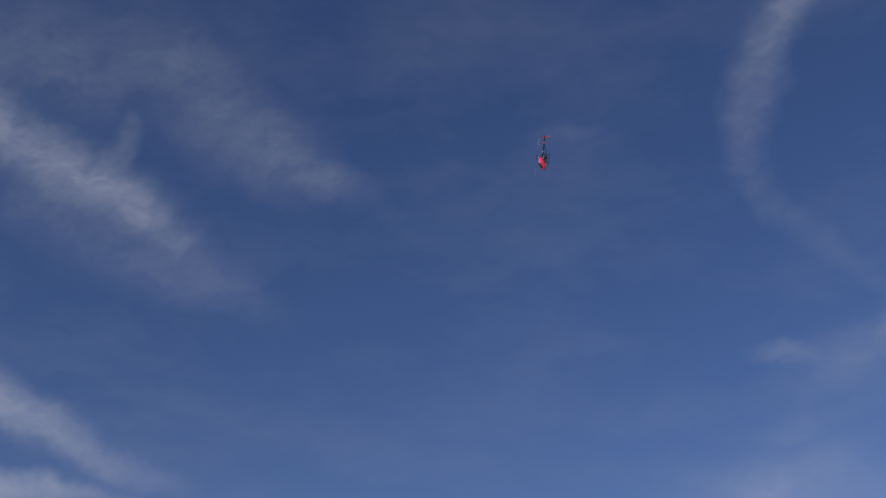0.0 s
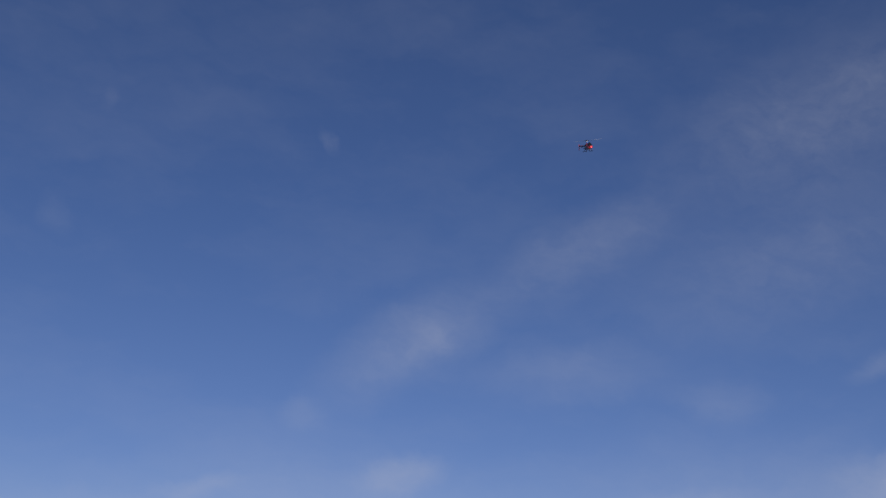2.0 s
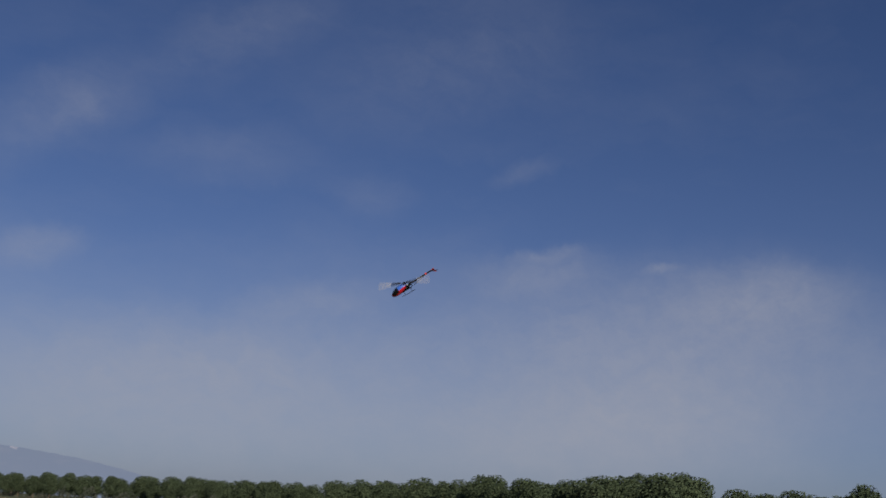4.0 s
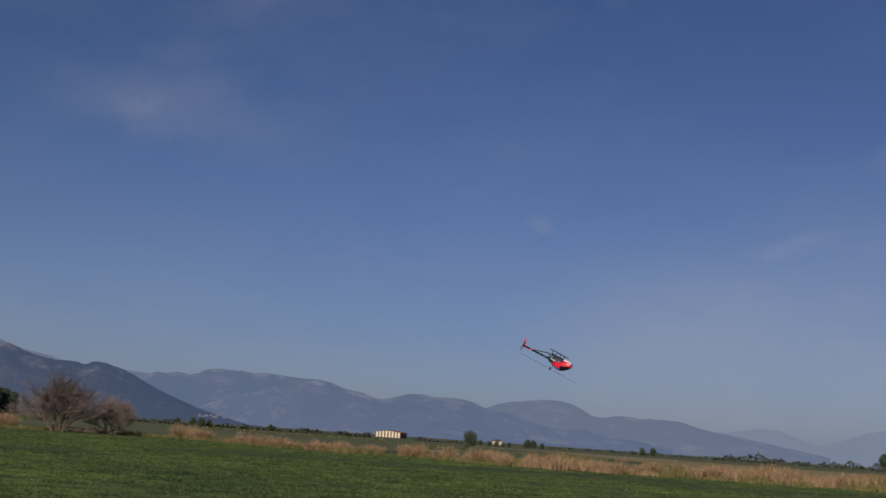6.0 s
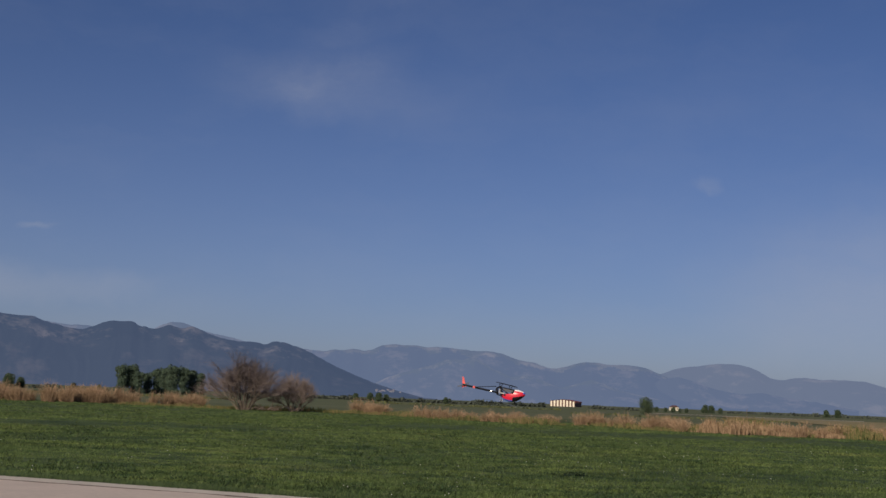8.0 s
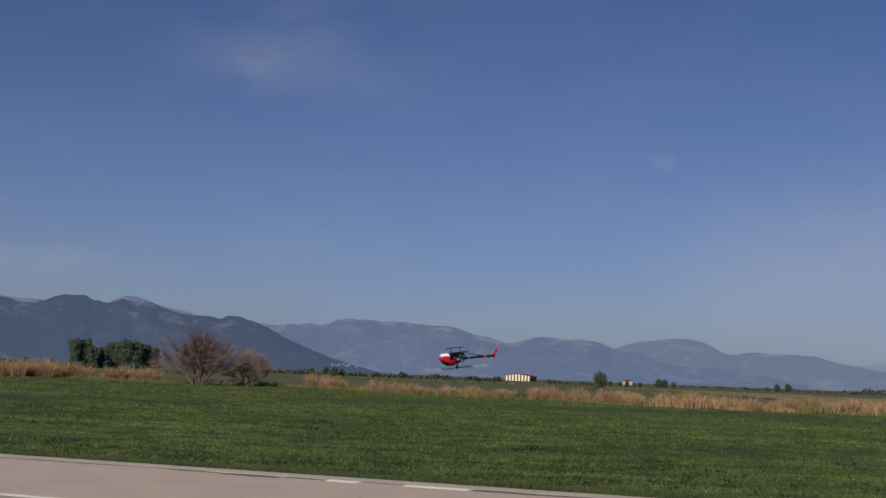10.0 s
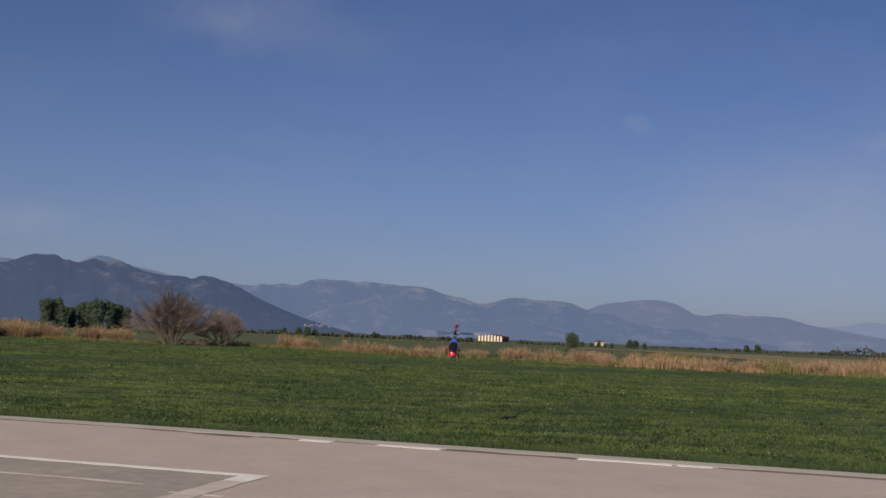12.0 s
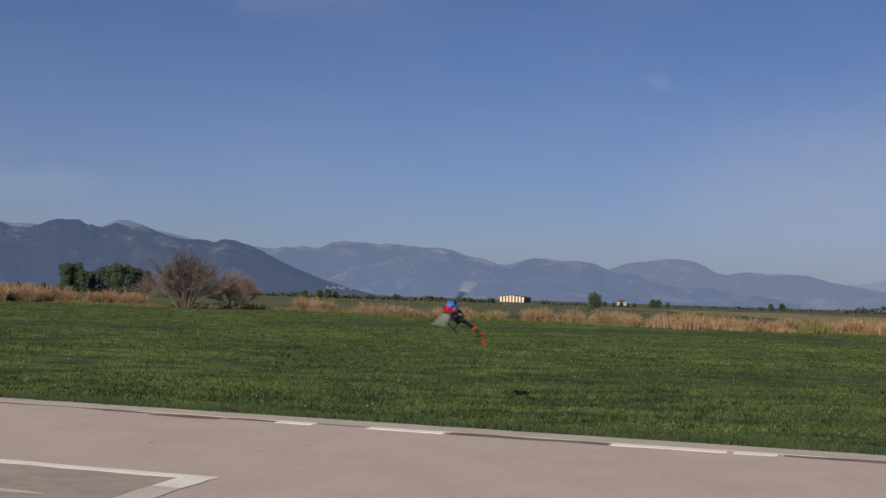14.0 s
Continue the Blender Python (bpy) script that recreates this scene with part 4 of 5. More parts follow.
for az, d, s in ((55.0, 122, 0.30), (33.6, 104, 0.15)):
    x, y, _ = polar(az, d)
    plant(int(r.integers(4)), pose(x, y, -2.0 * s, 0, 0, r.uniform(0, 360)) @ Matrix.Diagonal((s * 1.1, s * 1.1, s, 1)), "small green bush growing among the reeds", "reed bushes")


def tufts(name, count, y0, y1, tall, seed, label, mat):
    """Grass of the meadow, thinner with distance."""
    r = np.random.default_rng(seed)
    verts, faces = [], []
    for i in range(count):
        y = y0 * (y1 / y0) ** r.uniform()
        az = r.uniform(-31, 42)
        x = y * math.tan(radians(az))
        y += SLOPE * min(max(x, -30), 30) * (1 - 0.7 * min(1, max(0, (y - 30) / 40)))
        if y < EDGE_Y + SLOPE * x + 0.03:
            continue
        lump = noise.noise((x * 0.9, y * 0.5, seed)) + 0.6 * noise.noise((x * 0.22, y * 0.12, seed + 1))
        if lump < r.uniform(-1.1, 0.15):
            continue
        g = lie(x, y)
        h = tall * (0.7 + 1.3 * max(0, lump)) * r.uniform(0.6, 1.3) * (0.8 + y / 120)
        w0 = 0.007 + 0.00035 * y
        for b in range(3):
            a = r.uniform(0, 6.28)
            bx, by = x + r.normal() * 0.03 * (1 + y / 30), y + r.normal() * 0.03 * (1 + y / 30)
            k = len(verts)
            verts += [(bx - w0, by, g - 0.01), (bx + w0, by, g - 0.01), (bx + math.cos(a) * h * 0.5, by + math.sin(a) * h * 0.5, g + h)]
            faces.append((k, k + 1, k + 2))
    return tagged(new(name, mesh_of(name, verts, faces, mat)), label, "grass", kind="stuff")


tufts("meadow_grass", 150000, 17, 105, 0.034, 41, "short uneven green meadow grass", BLADE)


def clumps(name, count, seed, label):
    """Knots of longer blades that give the meadow its lumpy look."""
    r = np.random.default_rng(seed)
    verts, faces = [], []
    for i in range(count):
        y = 17 * (105 / 17) ** r.uniform()
        x = y * math.tan(radians(r.uniform(-31, 43)))
        y += SLOPE * min(max(x, -30), 30) * (1 - 0.7 * min(1, max(0, (y - 30) / 40)))
        if y < EDGE_Y + SLOPE * x + 0.15 or noise.noise((x * 0.16, y * 0.09, 5)) + 0.5 * noise.noise((x * 0.5, y * 0.3, 6)) < r.uniform(-0.7, 0.5):
            continue
        g, size, w0 = lie(x, y), r.uniform(0.04, 0.13) * (1 + y / 80), 0.006 + 0.0003 * y
        for b in range(7):
            a, q = r.uniform(0, 6.28), r.uniform(0, size)
            c, sn = math.cos(a), math.sin(a)
            h = r.uniform(0.03, 0.085) * (1.2 - 0.6 * q / size) * (0.9 + y / 150)
            bx, by, t, k = x + c * q, y + sn * q, r.uniform(0, 6.28), len(verts)
            ux, uy = math.cos(t) * w0, math.sin(t) * w0
            verts += [(bx - ux, by - uy, g - 0.01), (bx + ux, by + uy, g - 0.01), (bx + c * h * 0.7, by + sn * h * 0.7, g + h)]
            faces.append((k, k + 1, k + 2))
    return tagged(new(name, mesh_of(name, verts, faces, BLADE)), label, "grass", kind="stuff")


clumps("grass_clumps", 42000, 43, "lumpy tufts of longer green grass in the meadow")
EDGE_LEAF = material("edge_weed", (0.056, 0.080, 0.032), 0.85, other=(0.026, 0.044, 0.020), scale=0.9, spec=0.15, per_piece=0.6)
r = np.random.default_rng(61)
verts, faces = [], []
for i in range(20000):
    # longer grass and weeds lean over the edge of the concrete
    u = r.uniform(-20, 20)
    o = abs(r.normal()) * 0.25 - 0.03 + 0.05 * noise.noise((u * 2.1, 0, 0))
    p = RUN @ Vector((u, o, 0))
    h = r.uniform(0.03, 0.095) * (1 + 0.7 * noise.noise((u * 0.8, 1, 0)))
    a = r.uniform(0, 6.28)
    k = len(verts)
    verts += [(p.x - 0.01, p.y, -0.03), (p.x + 0.01, p.y, -0.03), (p.x + math.cos(a) * h * 0.6, p.y + math.sin(a) * h * 0.6, h)]
    faces.append((k, k + 1, k + 2))
tagged(new("edge_grass", mesh_of("edge_grass", verts, faces, EDGE_LEAF)), "longer uneven grass along the concrete border", "grass", kind="stuff")
WEED = material("weed_leaf", (0.040, 0.066, 0.026), 0.8, other=(0.022, 0.042, 0.016), scale=3.0, spec=0.2, per_piece=0.5)
verts, faces = [], []
for i in range(1700):
    # low broad-leaved weeds in loose patches
    y = 17.5 * 4.2 ** r.uniform()
    x = y * math.tan(radians(r.uniform(-30, 36)))
    if y < EDGE_Y + SLOPE * x + 0.15 or noise.noise((x * 0.25, y * 0.2, 14)) < r.uniform(-0.3, 0.45):
        continue
    g, size = lie(x, y), r.uniform(0.06, 0.17) * (1 + y / 90)
    for b in range(16):
        a, q, h = r.uniform(0, 6.28), size * math.sqrt(r.uniform()), r.uniform(0.03, 0.09)
        c, sn = math.cos(a), math.sin(a)
        bx, by, w, k = x + c * q, y + sn * q, r.uniform(0.018, 0.034), len(verts)
        verts += [(bx, by, g + h * 0.6), (bx + c * w - sn * w * 0.6, by + sn * w + c * w * 0.6, g + h), (bx + c * w * 2, by + sn * w * 2, g + h * 0.8), (bx + c * w + sn * w * 0.6, by + sn * w - c * w * 0.6, g + h)]
        faces.append((k, k + 1, k + 2, k + 3))
tagged(new("meadow_weeds", mesh_of("meadow_weeds", verts, faces, WEED)), "dark low broad-leaved weeds in the meadow", "weeds", kind="stuff")
PETAL = material("white_petal", (0.7, 0.7, 0.66), 0.8, scale=20)
verts, faces = [], []
for i in range(600):
    y = 18 * 3.2 ** r.uniform()
    x = y * math.tan(radians(r.uniform(-28, 32)))
    if y < EDGE_Y + SLOPE * x + 0.3 or noise.noise((x * 0.3, y * 0.3, 8)) < 0.05:
        continue
    z, q, k = lie(x, y) + r.uniform(0.05, 0.1), 0.009 + 0.0002 * y, len(verts)
    verts += [(x - q, y, z), (x, y - q, z + q), (x + q, y, z), (x, y + q, z + q)]
    faces.append((k, k + 1, k + 2, k + 3))
tagged(new("meadow_flowers", mesh_of("meadow_flowers", verts, faces, PETAL)), "tiny white flowers scattered in the meadow", "flowers", kind="stuff")


def hedge(name, az0, az1, dist, tall, per_m, size, mat, label, seed):
    """A low uneven strip of growth across the plain."""
    r = np.random.default_rng(seed)
    verts, faces = [], []
    for i in range(int(radians(az1 - az0) * dist * per_m)):
        az = r.uniform(az0, az1)
        x, y, _ = polar(az, dist + r.normal() * 2.5)
        h = tall * max(0.12, 0.55 + 0.9 * noise.fractal((az * 1.1, seed, 0), 0.8, 2.2, 4))
        c = Vector((x, y, r.uniform(0, 1) ** 0.8 * h - 0.05))
        u = Vector(r.normal(size=3)).normalized() * size * r.uniform(0.6, 1.3)
        w = u.orthogonal() * 0.6
        k = len(verts)
        verts += [tuple(c - u), tuple(c + w), tuple(c + u), tuple(c - w)]
        faces.append((k, k + 1, k + 2, k + 3))
    return tagged(new(name, mesh_of(name, verts, faces, mat)), label, "hedge", kind="stuff")


# hedge green is greyed and lightened to hold the haze of the plain
HEDGE = material("hedge_leaf", (0.070, 0.080, 0.062), 0.85, other=(0.050, 0.060, 0.047), scale=0.1, spec=0.1, per_piece=0.5)
BLOOM = material("yellow_weed", (0.12, 0.125, 0.05), 0.9, other=(0.08, 0.09, 0.038), scale=0.1, spec=0.1, per_piece=0.6)
hedge("dark_hedge", -12, 0.8, 470, 2.1, 22, 0.5, HEDGE, "dark uneven hedge far across the plain", 51)
hedge("dark_hedge", 2.8, 5.2, 480, 1.4, 18, 0.5, HEDGE, "low dark hedge beside the hangar", 52)
hedge("dark_hedge", -32, -19.5, 460, 1.8, 8, 0.5, HEDGE, "dark hedge far across the plain", 53)
hedge("dark_hedge", 16.5, 25.5, 640, 4.2, 14, 0.7, HEDGE, "long dark hedge before the snowy mountain", 58)
hedge("dark_hedge", 9.2, 24.5, 620, 2.0, 8, 0.6, HEDGE, "thin dark hedge at the far end of the plain", 54)
hedge("yellow_weeds", -8.5, 1.5, 300, 0.6, 22, 0.2, BLOOM, "yellow-green flowering weeds on the far field", 55)
hedge("yellow_weeds", -24, -14, 230, 0.5, 16, 0.2, BLOOM, "yellow-green weeds on the far field", 56)
hedge("yellow_weeds", 2, 12, 200, 0.35, 16, 0.18, BLOOM, "yellow-green weeds on the near field", 57)

for a0, a1, d, h in ((24.2, 28, 640, 2.2), (28, 32, 520, 2.4), (32, 37, 440, 2.2), (37, 43, 372, 2.2), (43.4, 46, 218, 1.8), (46, 50, 192, 1.9), (50, 55, 168, 2.0), (55, 61, 148, 2.0), (62, 76, 158, 2.2)):
    hedge("undergrowth", a0, a1, d, h * (2.6 if a0 < 43 else 1.1), 60, 0.34, HEDGE, "dark undergrowth below the row of trees", int(a0 * 10))
verts = [polar(a, d, 0.02) for a in np.arange(5.6, 15.3, 0.4) for d in (318, 330)]
faces = [(2 * i, 2 * i + 1, 2 * i + 3, 2 * i + 2) for i in range(len(verts) // 2 - 1)]
tagged(new("field_track", mesh_of("field_track", verts, faces, KERB)), "pale gravel track across the far field", "track", kind="structure")
post = tagged(new("pole"), "thin pale pole standing behind the reeds", "pole")
bm = bmesh.new()
rod(bm, (0, 0, -0.1), (0, 0, 1.75), 0.022, 0.018, 8)
part("shaft", bm, REED, post)
bm = bmesh.new()
rod(bm, (0, 0, 1.75), (0, 0, 1.8), 0.035, 0.015, 8)
part("cap", bm, REED, post)
post.matrix_world = pose(*polar(10.1, 142))


# the bluish glow on wall and roof stands for haze before the village
HAZY_WALL = material("hazy_far_plaster", (0.20, 0.19, 0.19), 0.9, other=(0.14, 0.135, 0.14), scale=0.2, glow=(0.05, 0.065, 0.105))
HAZY_ROOF = material("hazy_far_roof_tile", (0.12, 0.09, 0.085), 0.9, scale=0.2, glow=(0.045, 0.06, 0.10))


def house(m, wide, deep, tall, label, wall, roof):
    """A small pale house with a pitched roof."""
    h = tagged(new("house"), label, "house", "village houses")
    h.matrix_world = m
    bm = bmesh.new()
    box(bm, (wide, deep, tall + 3), Matrix.Translation((0, 0, tall / 2 - 1.5)))
    part("wall", bm, wall, h)
    bm = bmesh.new()
    v = [bm.verts.new((x, y, z)) for x, z in ((-wide * 0.56, tall), (wide * 0.56, tall), (0, tall + wide * 0.28)) for y in (-deep * 0.55, deep * 0.55)]
    for f in ((0, 2, 4), (1, 5, 3), (0, 4, 5, 1), (2, 3, 5, 4), (0, 1, 3, 2)):
        bm.faces.new([v[i] for i in f])
    part("roof", bm, roof, h)
    for x in (-wide * 0.22, wide * 0.22):
        bm = bmesh.new()
        box(bm, (wide * 0.16, 0.1, tall * 0.35), Matrix.Translation((x, -deep / 2 - 0.02, tall * 0.5)))
        part("window", bm, DARK_PANEL, h)
    return h


house(pose(*polar(6.78, 800), 0, 0, 15), 4.2, 6, 2.2, "small white farmhouse among low trees", WHITE_PANEL, BROWN)
slope = BVHTree.FromObject(west, bpy.context.evaluated_depsgraph_get())
r = np.random.default_rng(77)
for az, el in [(a, e) for a in (-7.35, -7.1, -6.9, -6.7, -6.5, -6.25, -6.05, -5.85) for e in (0.24, 0.31)] + [(a, 0.25) for a in (-26.4, -26.0, -25.7, -25.4, -25.1)]:
    az, el = az + r.uniform(-0.08, 0.08), el + r.uniform(-0.04, 0.04)
    way = Vector(polar(az, math.cos(radians(el)), math.sin(radians(el))))
    place = slope.ray_cast(Vector((0, 0, 1.6)), way)[0]
    if place:
        house(Matrix.Translation(place) @ pose(0, 0, -0.5, 0, 0, r.uniform(-40, 40)), r.uniform(3.5, 6), r.uniform(4, 6), r.uniform(2.0, 3.4), "tiny pale village house at the foot of the mountain", HAZY_WALL, HAZY_ROOF)

# ---- the model helicopter ----
RED = material("red_gloss", (0.60, 0.018, 0.040), 0.3, other=(0.54, 0.016, 0.035), scale=3)
BLUE = material("blue_gloss", (0.05, 0.16, 0.62), 0.3, scale=3)
WHITE = material("white_gloss", (0.82, 0.82, 0.82), 0.25, other=(0.78, 0.78, 0.78), scale=3)
BLACK = material("black_plastic", (0.010, 0.010, 0.012), 0.7, scale=6, spec=0.12)
WINDOW = material("tinted_window", (0.012, 0.012, 0.016), 0.12, scale=5)
CARBON = material("carbon_blade", (0.025, 0.025, 0.028), 0.28, scale=6, spec=0.8)
# white blade tips, the colour raised to carry sun glint as well
PALE_BLADE = material("white_blade", (0.42, 0.43, 0.46), 0.22, scale=6)
METAL = material("bare_metal", (0.55, 0.56, 0.58), 0.35, 1.0, scale=10)
FIN = material("orange_red_fin", (0.70, 0.05, 0.04), 0.4, scale=4)

helicopter = tagged(new("model_helicopter"), "red, white and blue model helicopter with black tail boom, flying", "model helicopter")
# x forward, z up; stations of the canopy: x, half width, bottom, top
FULL = ((0.46, 0.012, -0.115, -0.095), (0.445, 0.034, -0.135, -0.068), (0.41, 0.060, -0.150, -0.030), (0.35, 0.080, -0.162, 0.020), (0.27, 0.092, -0.168, 0.068), (0.18, 0.098, -0.162, 0.100), (0.08, 0.092, -0.140, 0.112), (0.0, 0.078, -0.105, 0.104), (-0.08, 0.058, -0.068, 0.086), (-0.15, 0.036, -0.036, 0.062))
STATIONS = [(0.46 - (0.46 - x) * 0.80, w * 0.92, lo, hi) for x, w, lo, hi in FULL]
ROUND = 24


def canopy_point(i, k):
    x, w, lo, hi = STATIONS[i]
    a = 2 * math.pi * k / ROUND
    c, s = math.cos(a), math.sin(a)
    return (x, w * math.copysign(abs(c) ** 0.85, c), (lo + hi) / 2 + (hi - lo) / 2 * math.copysign(abs(s) ** 0.9, s))


def canopy_zone(i, k):
    """Which panel of the canopy a patch belongs to."""
    up = math.sin(2 * math.pi * (k + 0.5) / ROUND)
    if i <= 1:
        return "nose" if up < -0.2 else "side"
    if i >= 5 and up < -0.25:
        return "open"
    if up < -0.62 and i <= 4:
        return "belly"
    if up > 0.3 and 2 <= i <= 4:
        return "window"
    if up > 0.72 and i >= 5:
        return "top"
    return "side"


for zone, mat, label in (("side", RED, "glossy red canopy side"), ("belly", WHITE, "white belly panel"), ("window", WINDOW, "dark tinted window"), ("top", BLUE, "blue top of the canopy"), ("nose", BLUE, "blue nose tip")):
    bm = bmesh.new()
    grid = {}
    for i in range(len(STATIONS) - 1):
        for k in range(ROUND):
            if canopy_zone(i, k) == zone:
                q = []
                for a, b in ((i, k), (i + 1, k), (i + 1, (k + 1) % ROUND), (i, (k + 1) % ROUND)):
                    if (a, b) not in grid:
                        grid[a, b] = bm.verts.new(canopy_point(a, b))
                    q.append(grid[a, b])
                bm.faces.new(q)
    bmesh.ops.recalc_face_normals(bm, faces=bm.faces)
    part("canopy_" + zone, bm, mat, helicopter, label, True)
PLATE = ((0.24, -0.143), (-0.10, -0.143), (-0.15, -0.10), (-0.155, -0.02), (-0.10, 0.025), (0.04, 0.04), (0.14, -0.02), (0.22, -0.10))
for s in (-1, 1):
    # an open carbon frame with cross bars
    bm = bmesh.new()
    rim = [Vector((x, s * 0.043, z)) for x, z in PLATE]
    for i in range(len(rim)):
        rod(bm, rim[i], rim[(i + 1) % len(rim)], 0.009, 0.009, 6)
    for i, j in ((1, 5), (0, 6), (2, 4), (6, 1)):
        rod(bm, rim[i], rim[j], 0.008, 0.008, 6)
    part("side_plate", bm, BLACK, helicopter, "black carbon side plate")
bm = bmesh.new()
box(bm, (0.26, 0.06, 0.066), Matrix.Translation((0.12, 0, -0.108)))
part("battery", bm, material("battery_wrap", (0.03, 0.03, 0.04), 0.5, scale=8), helicopter, "dark battery pack")
for x in (-0.02, 0.06):
    for s in (-1, 1):
        bm = bmesh.new()
        box(bm, (0.042, 0.02, 0.04), Matrix.Translation((x, s * 0.056, 0.0)))
        part("servo", bm, BLACK, helicopter)
bm = bmesh.new()
rod(bm, (0, 0, -0.035), (0, 0, -0.02), 0.062, 0.062, 24)
part("main_gear", bm, material("pale_nylon", (0.5, 0.5, 0.48), 0.6, scale=9), helicopter, "pale main gear wheel")
bm = bmesh.new()
rod(bm, (-0.08, 0, -0.10), (-0.08, 0, -0.02), 0.028, 0.028, 16)
part("motor", bm, METAL, helicopter, "round metal motor")
bm = bmesh.new()
box(bm, (0.30, 0.06, 0.008), Matrix.Translation((0.08, 0, -0.147)))
part("chassis", bm, BLACK, helicopter, "black frame behind the canopy")
bm = bmesh.new()
rod(bm, (-0.10, 0, -0.015), (-0.86, 0, -0.005), 0.020, 0.019, 12)
part("tail_boom", bm, BLACK, helicopter, "slim black tail boom")
bm = bmesh.new()
box(bm, (0.04, 0.048, 0.046), Matrix.Translation((-0.63, 0, -0.008)))
part("boom_band", bm, FIN, helicopter, "red band round the boom")
bm = bmesh.new()
rod(bm, (-0.235, 0, -0.014), (-0.27, 0, -0.0135), 0.021, 0.021, 12)
part("boom_clamp", bm, METAL, helicopter, "metal clamp on the boom")
for s in (-1, 1):
    bm = bmesh.new()
    rod(bm, (-0.18, s * 0.04, -0.13), (-0.60, s * 0.012, -0.02), 0.005, 0.005, 6)
    part("boom_strut", bm, BLACK, helicopter)
bm = bmesh.new()
outline = [(x, -z) for x, z in [(-0.80, 0.012), (-0.84, 0.05), (-0.89, 0.15), (-0.93, 0.185), (-0.912, 0.09), (-0.885, 0.0), (-0.89, -0.03), (-0.885, -0.055), (-0.87, -0.055), (-0.84, -0.03), (-0.80, -0.02)]]
lo = [bm.verts.new((x, -0.004, z)) for x, z in outline]
hi = [bm.verts.new((x, 0.004, z)) for x, z in outline]
bm.faces.new(lo)
bm.faces.new(hi[::-1])
for i in range(len(outline)):
    j = (i + 1) % len(outline)
    bm.faces.new((lo[i], lo[j], hi[j], hi[i]))
part("tail_fin", bm, FIN, helicopter, "orange-red tail fin")
bm = bmesh.new()
box(bm, (0.05, 0.03, 0.036), Matrix.Translation((-0.855, 0.012, -0.005)))
part("tail_gearbox", bm, BLACK, helicopter)
tail_rotor = part("tail_rotor", (lambda b: (rod(b, (0, -0.01, 0), (0, 0.03, 0), 0.009), box(b, (0.022, 0.003, 0.105), pose(0, 0.012, 0.075)), box(b, (0.022, 0.003, 0.105), pose(0, 0.012, -0.075)), b)[-1])(bmesh.new()), CARBON, helicopter, "small two-bladed tail rotor")
tail_rotor.matrix_basis = pose(-0.855, 0.035, -0.005)
bm = bmesh.new()
rod(bm, (0, 0, 0.05), (0, 0, 0.172), 0.007, 0.007, 10)
part("mast", bm, METAL, helicopter, "bare metal rotor mast")
bm = bmesh.new()
rod(bm, (0, 0, 0.125), (0, 0, 0.145), 0.032, 0.026, 14)
for a in (40, 160, 280):
    c, s = math.cos(radians(a)), math.sin(radians(a))
    rod(bm, (0.028 * c, 0.028 * s, 0.05), (0.028 * c, 0.028 * s, 0.14), 0.003, 0.003, 5)
part("swashplate", bm, METAL, helicopter, "metal swashplate with rods")
for s in (-1, 1):
    for x in (0.12, -0.09):
        bm = bmesh.new()
        pts_ = [(x, s * 0.035, -0.145), (x + 0.004, s * 0.085, -0.174), (x + 0.008, s * 0.118, -0.216)]
        for a, b in zip(pts_, pts_[1:]):
            rod(bm, a, b, 0.0075, 0.0075, 6)
        part("skid_strut", bm, BLACK, helicopter)
for s in (-1, 1):
    bm = bmesh.new()
    rod(bm, (-0.17, s * 0.118, -0.218), (0.20, s * 0.118, -0.218), 0.008, 0.008, 8)
    rod(bm, (0.20, s * 0.118, -0.218), (0.235, s * 0.118, -0.203), 0.008, 0.007, 8)
    part("skid", bm, BLACK, helicopter, "black landing skid")
blades = []
rotor = new("rotor_head")
rotor.parent = helicopter
bm = bmesh.new()
rod(bm, (0, 0, -0.018), (0, 0, 0.02), 0.02, 0.016, 12)
rod(bm, (-0.09, 0, 0), (0.09, 0, 0), 0.010, 0.010, 8)
part("hub", bm, BLACK, rotor)
for s in (-1, 1):
    bm = bmesh.new()
    chord = ((0.09, 0.020), (0.13, 0.032), (0.20, 0.034), (0.36, 0.034), (0.66, 0.034), (0.705, 0.026), (0.72, 0.012))
    rows_ = []
    for x, c in chord:
        rows_.append([bm.verts.new((s * x, -c * 0.9 * s, 0.0)), bm.verts.new((s * x, 0, 0.0045)), bm.verts.new((s * x, c * 0.9 * s, 0.0015)), bm.verts.new((s * x, 0, -0.0025))])
    for a, b in zip(rows_, rows_[1:]):
        for k in range(4):
            bm.faces.new((a[k], a[(k + 1) % 4], b[(k + 1) % 4], b[k]))
    bm.faces.new(rows_[0])
    bm.faces.new(rows_[-1][::-1])
    bm.faces.ensure_lookup_table()
    for f in bm.faces:
        f.material_index = 1 if abs(f.calc_center_median().x) > 0.36 else 0
    blades.append(part("blade", bm, CARBON, rotor, "long rotor blade, dark with a white outer half"))
    blades[-1].data.materials.append(PALE_BLADE)



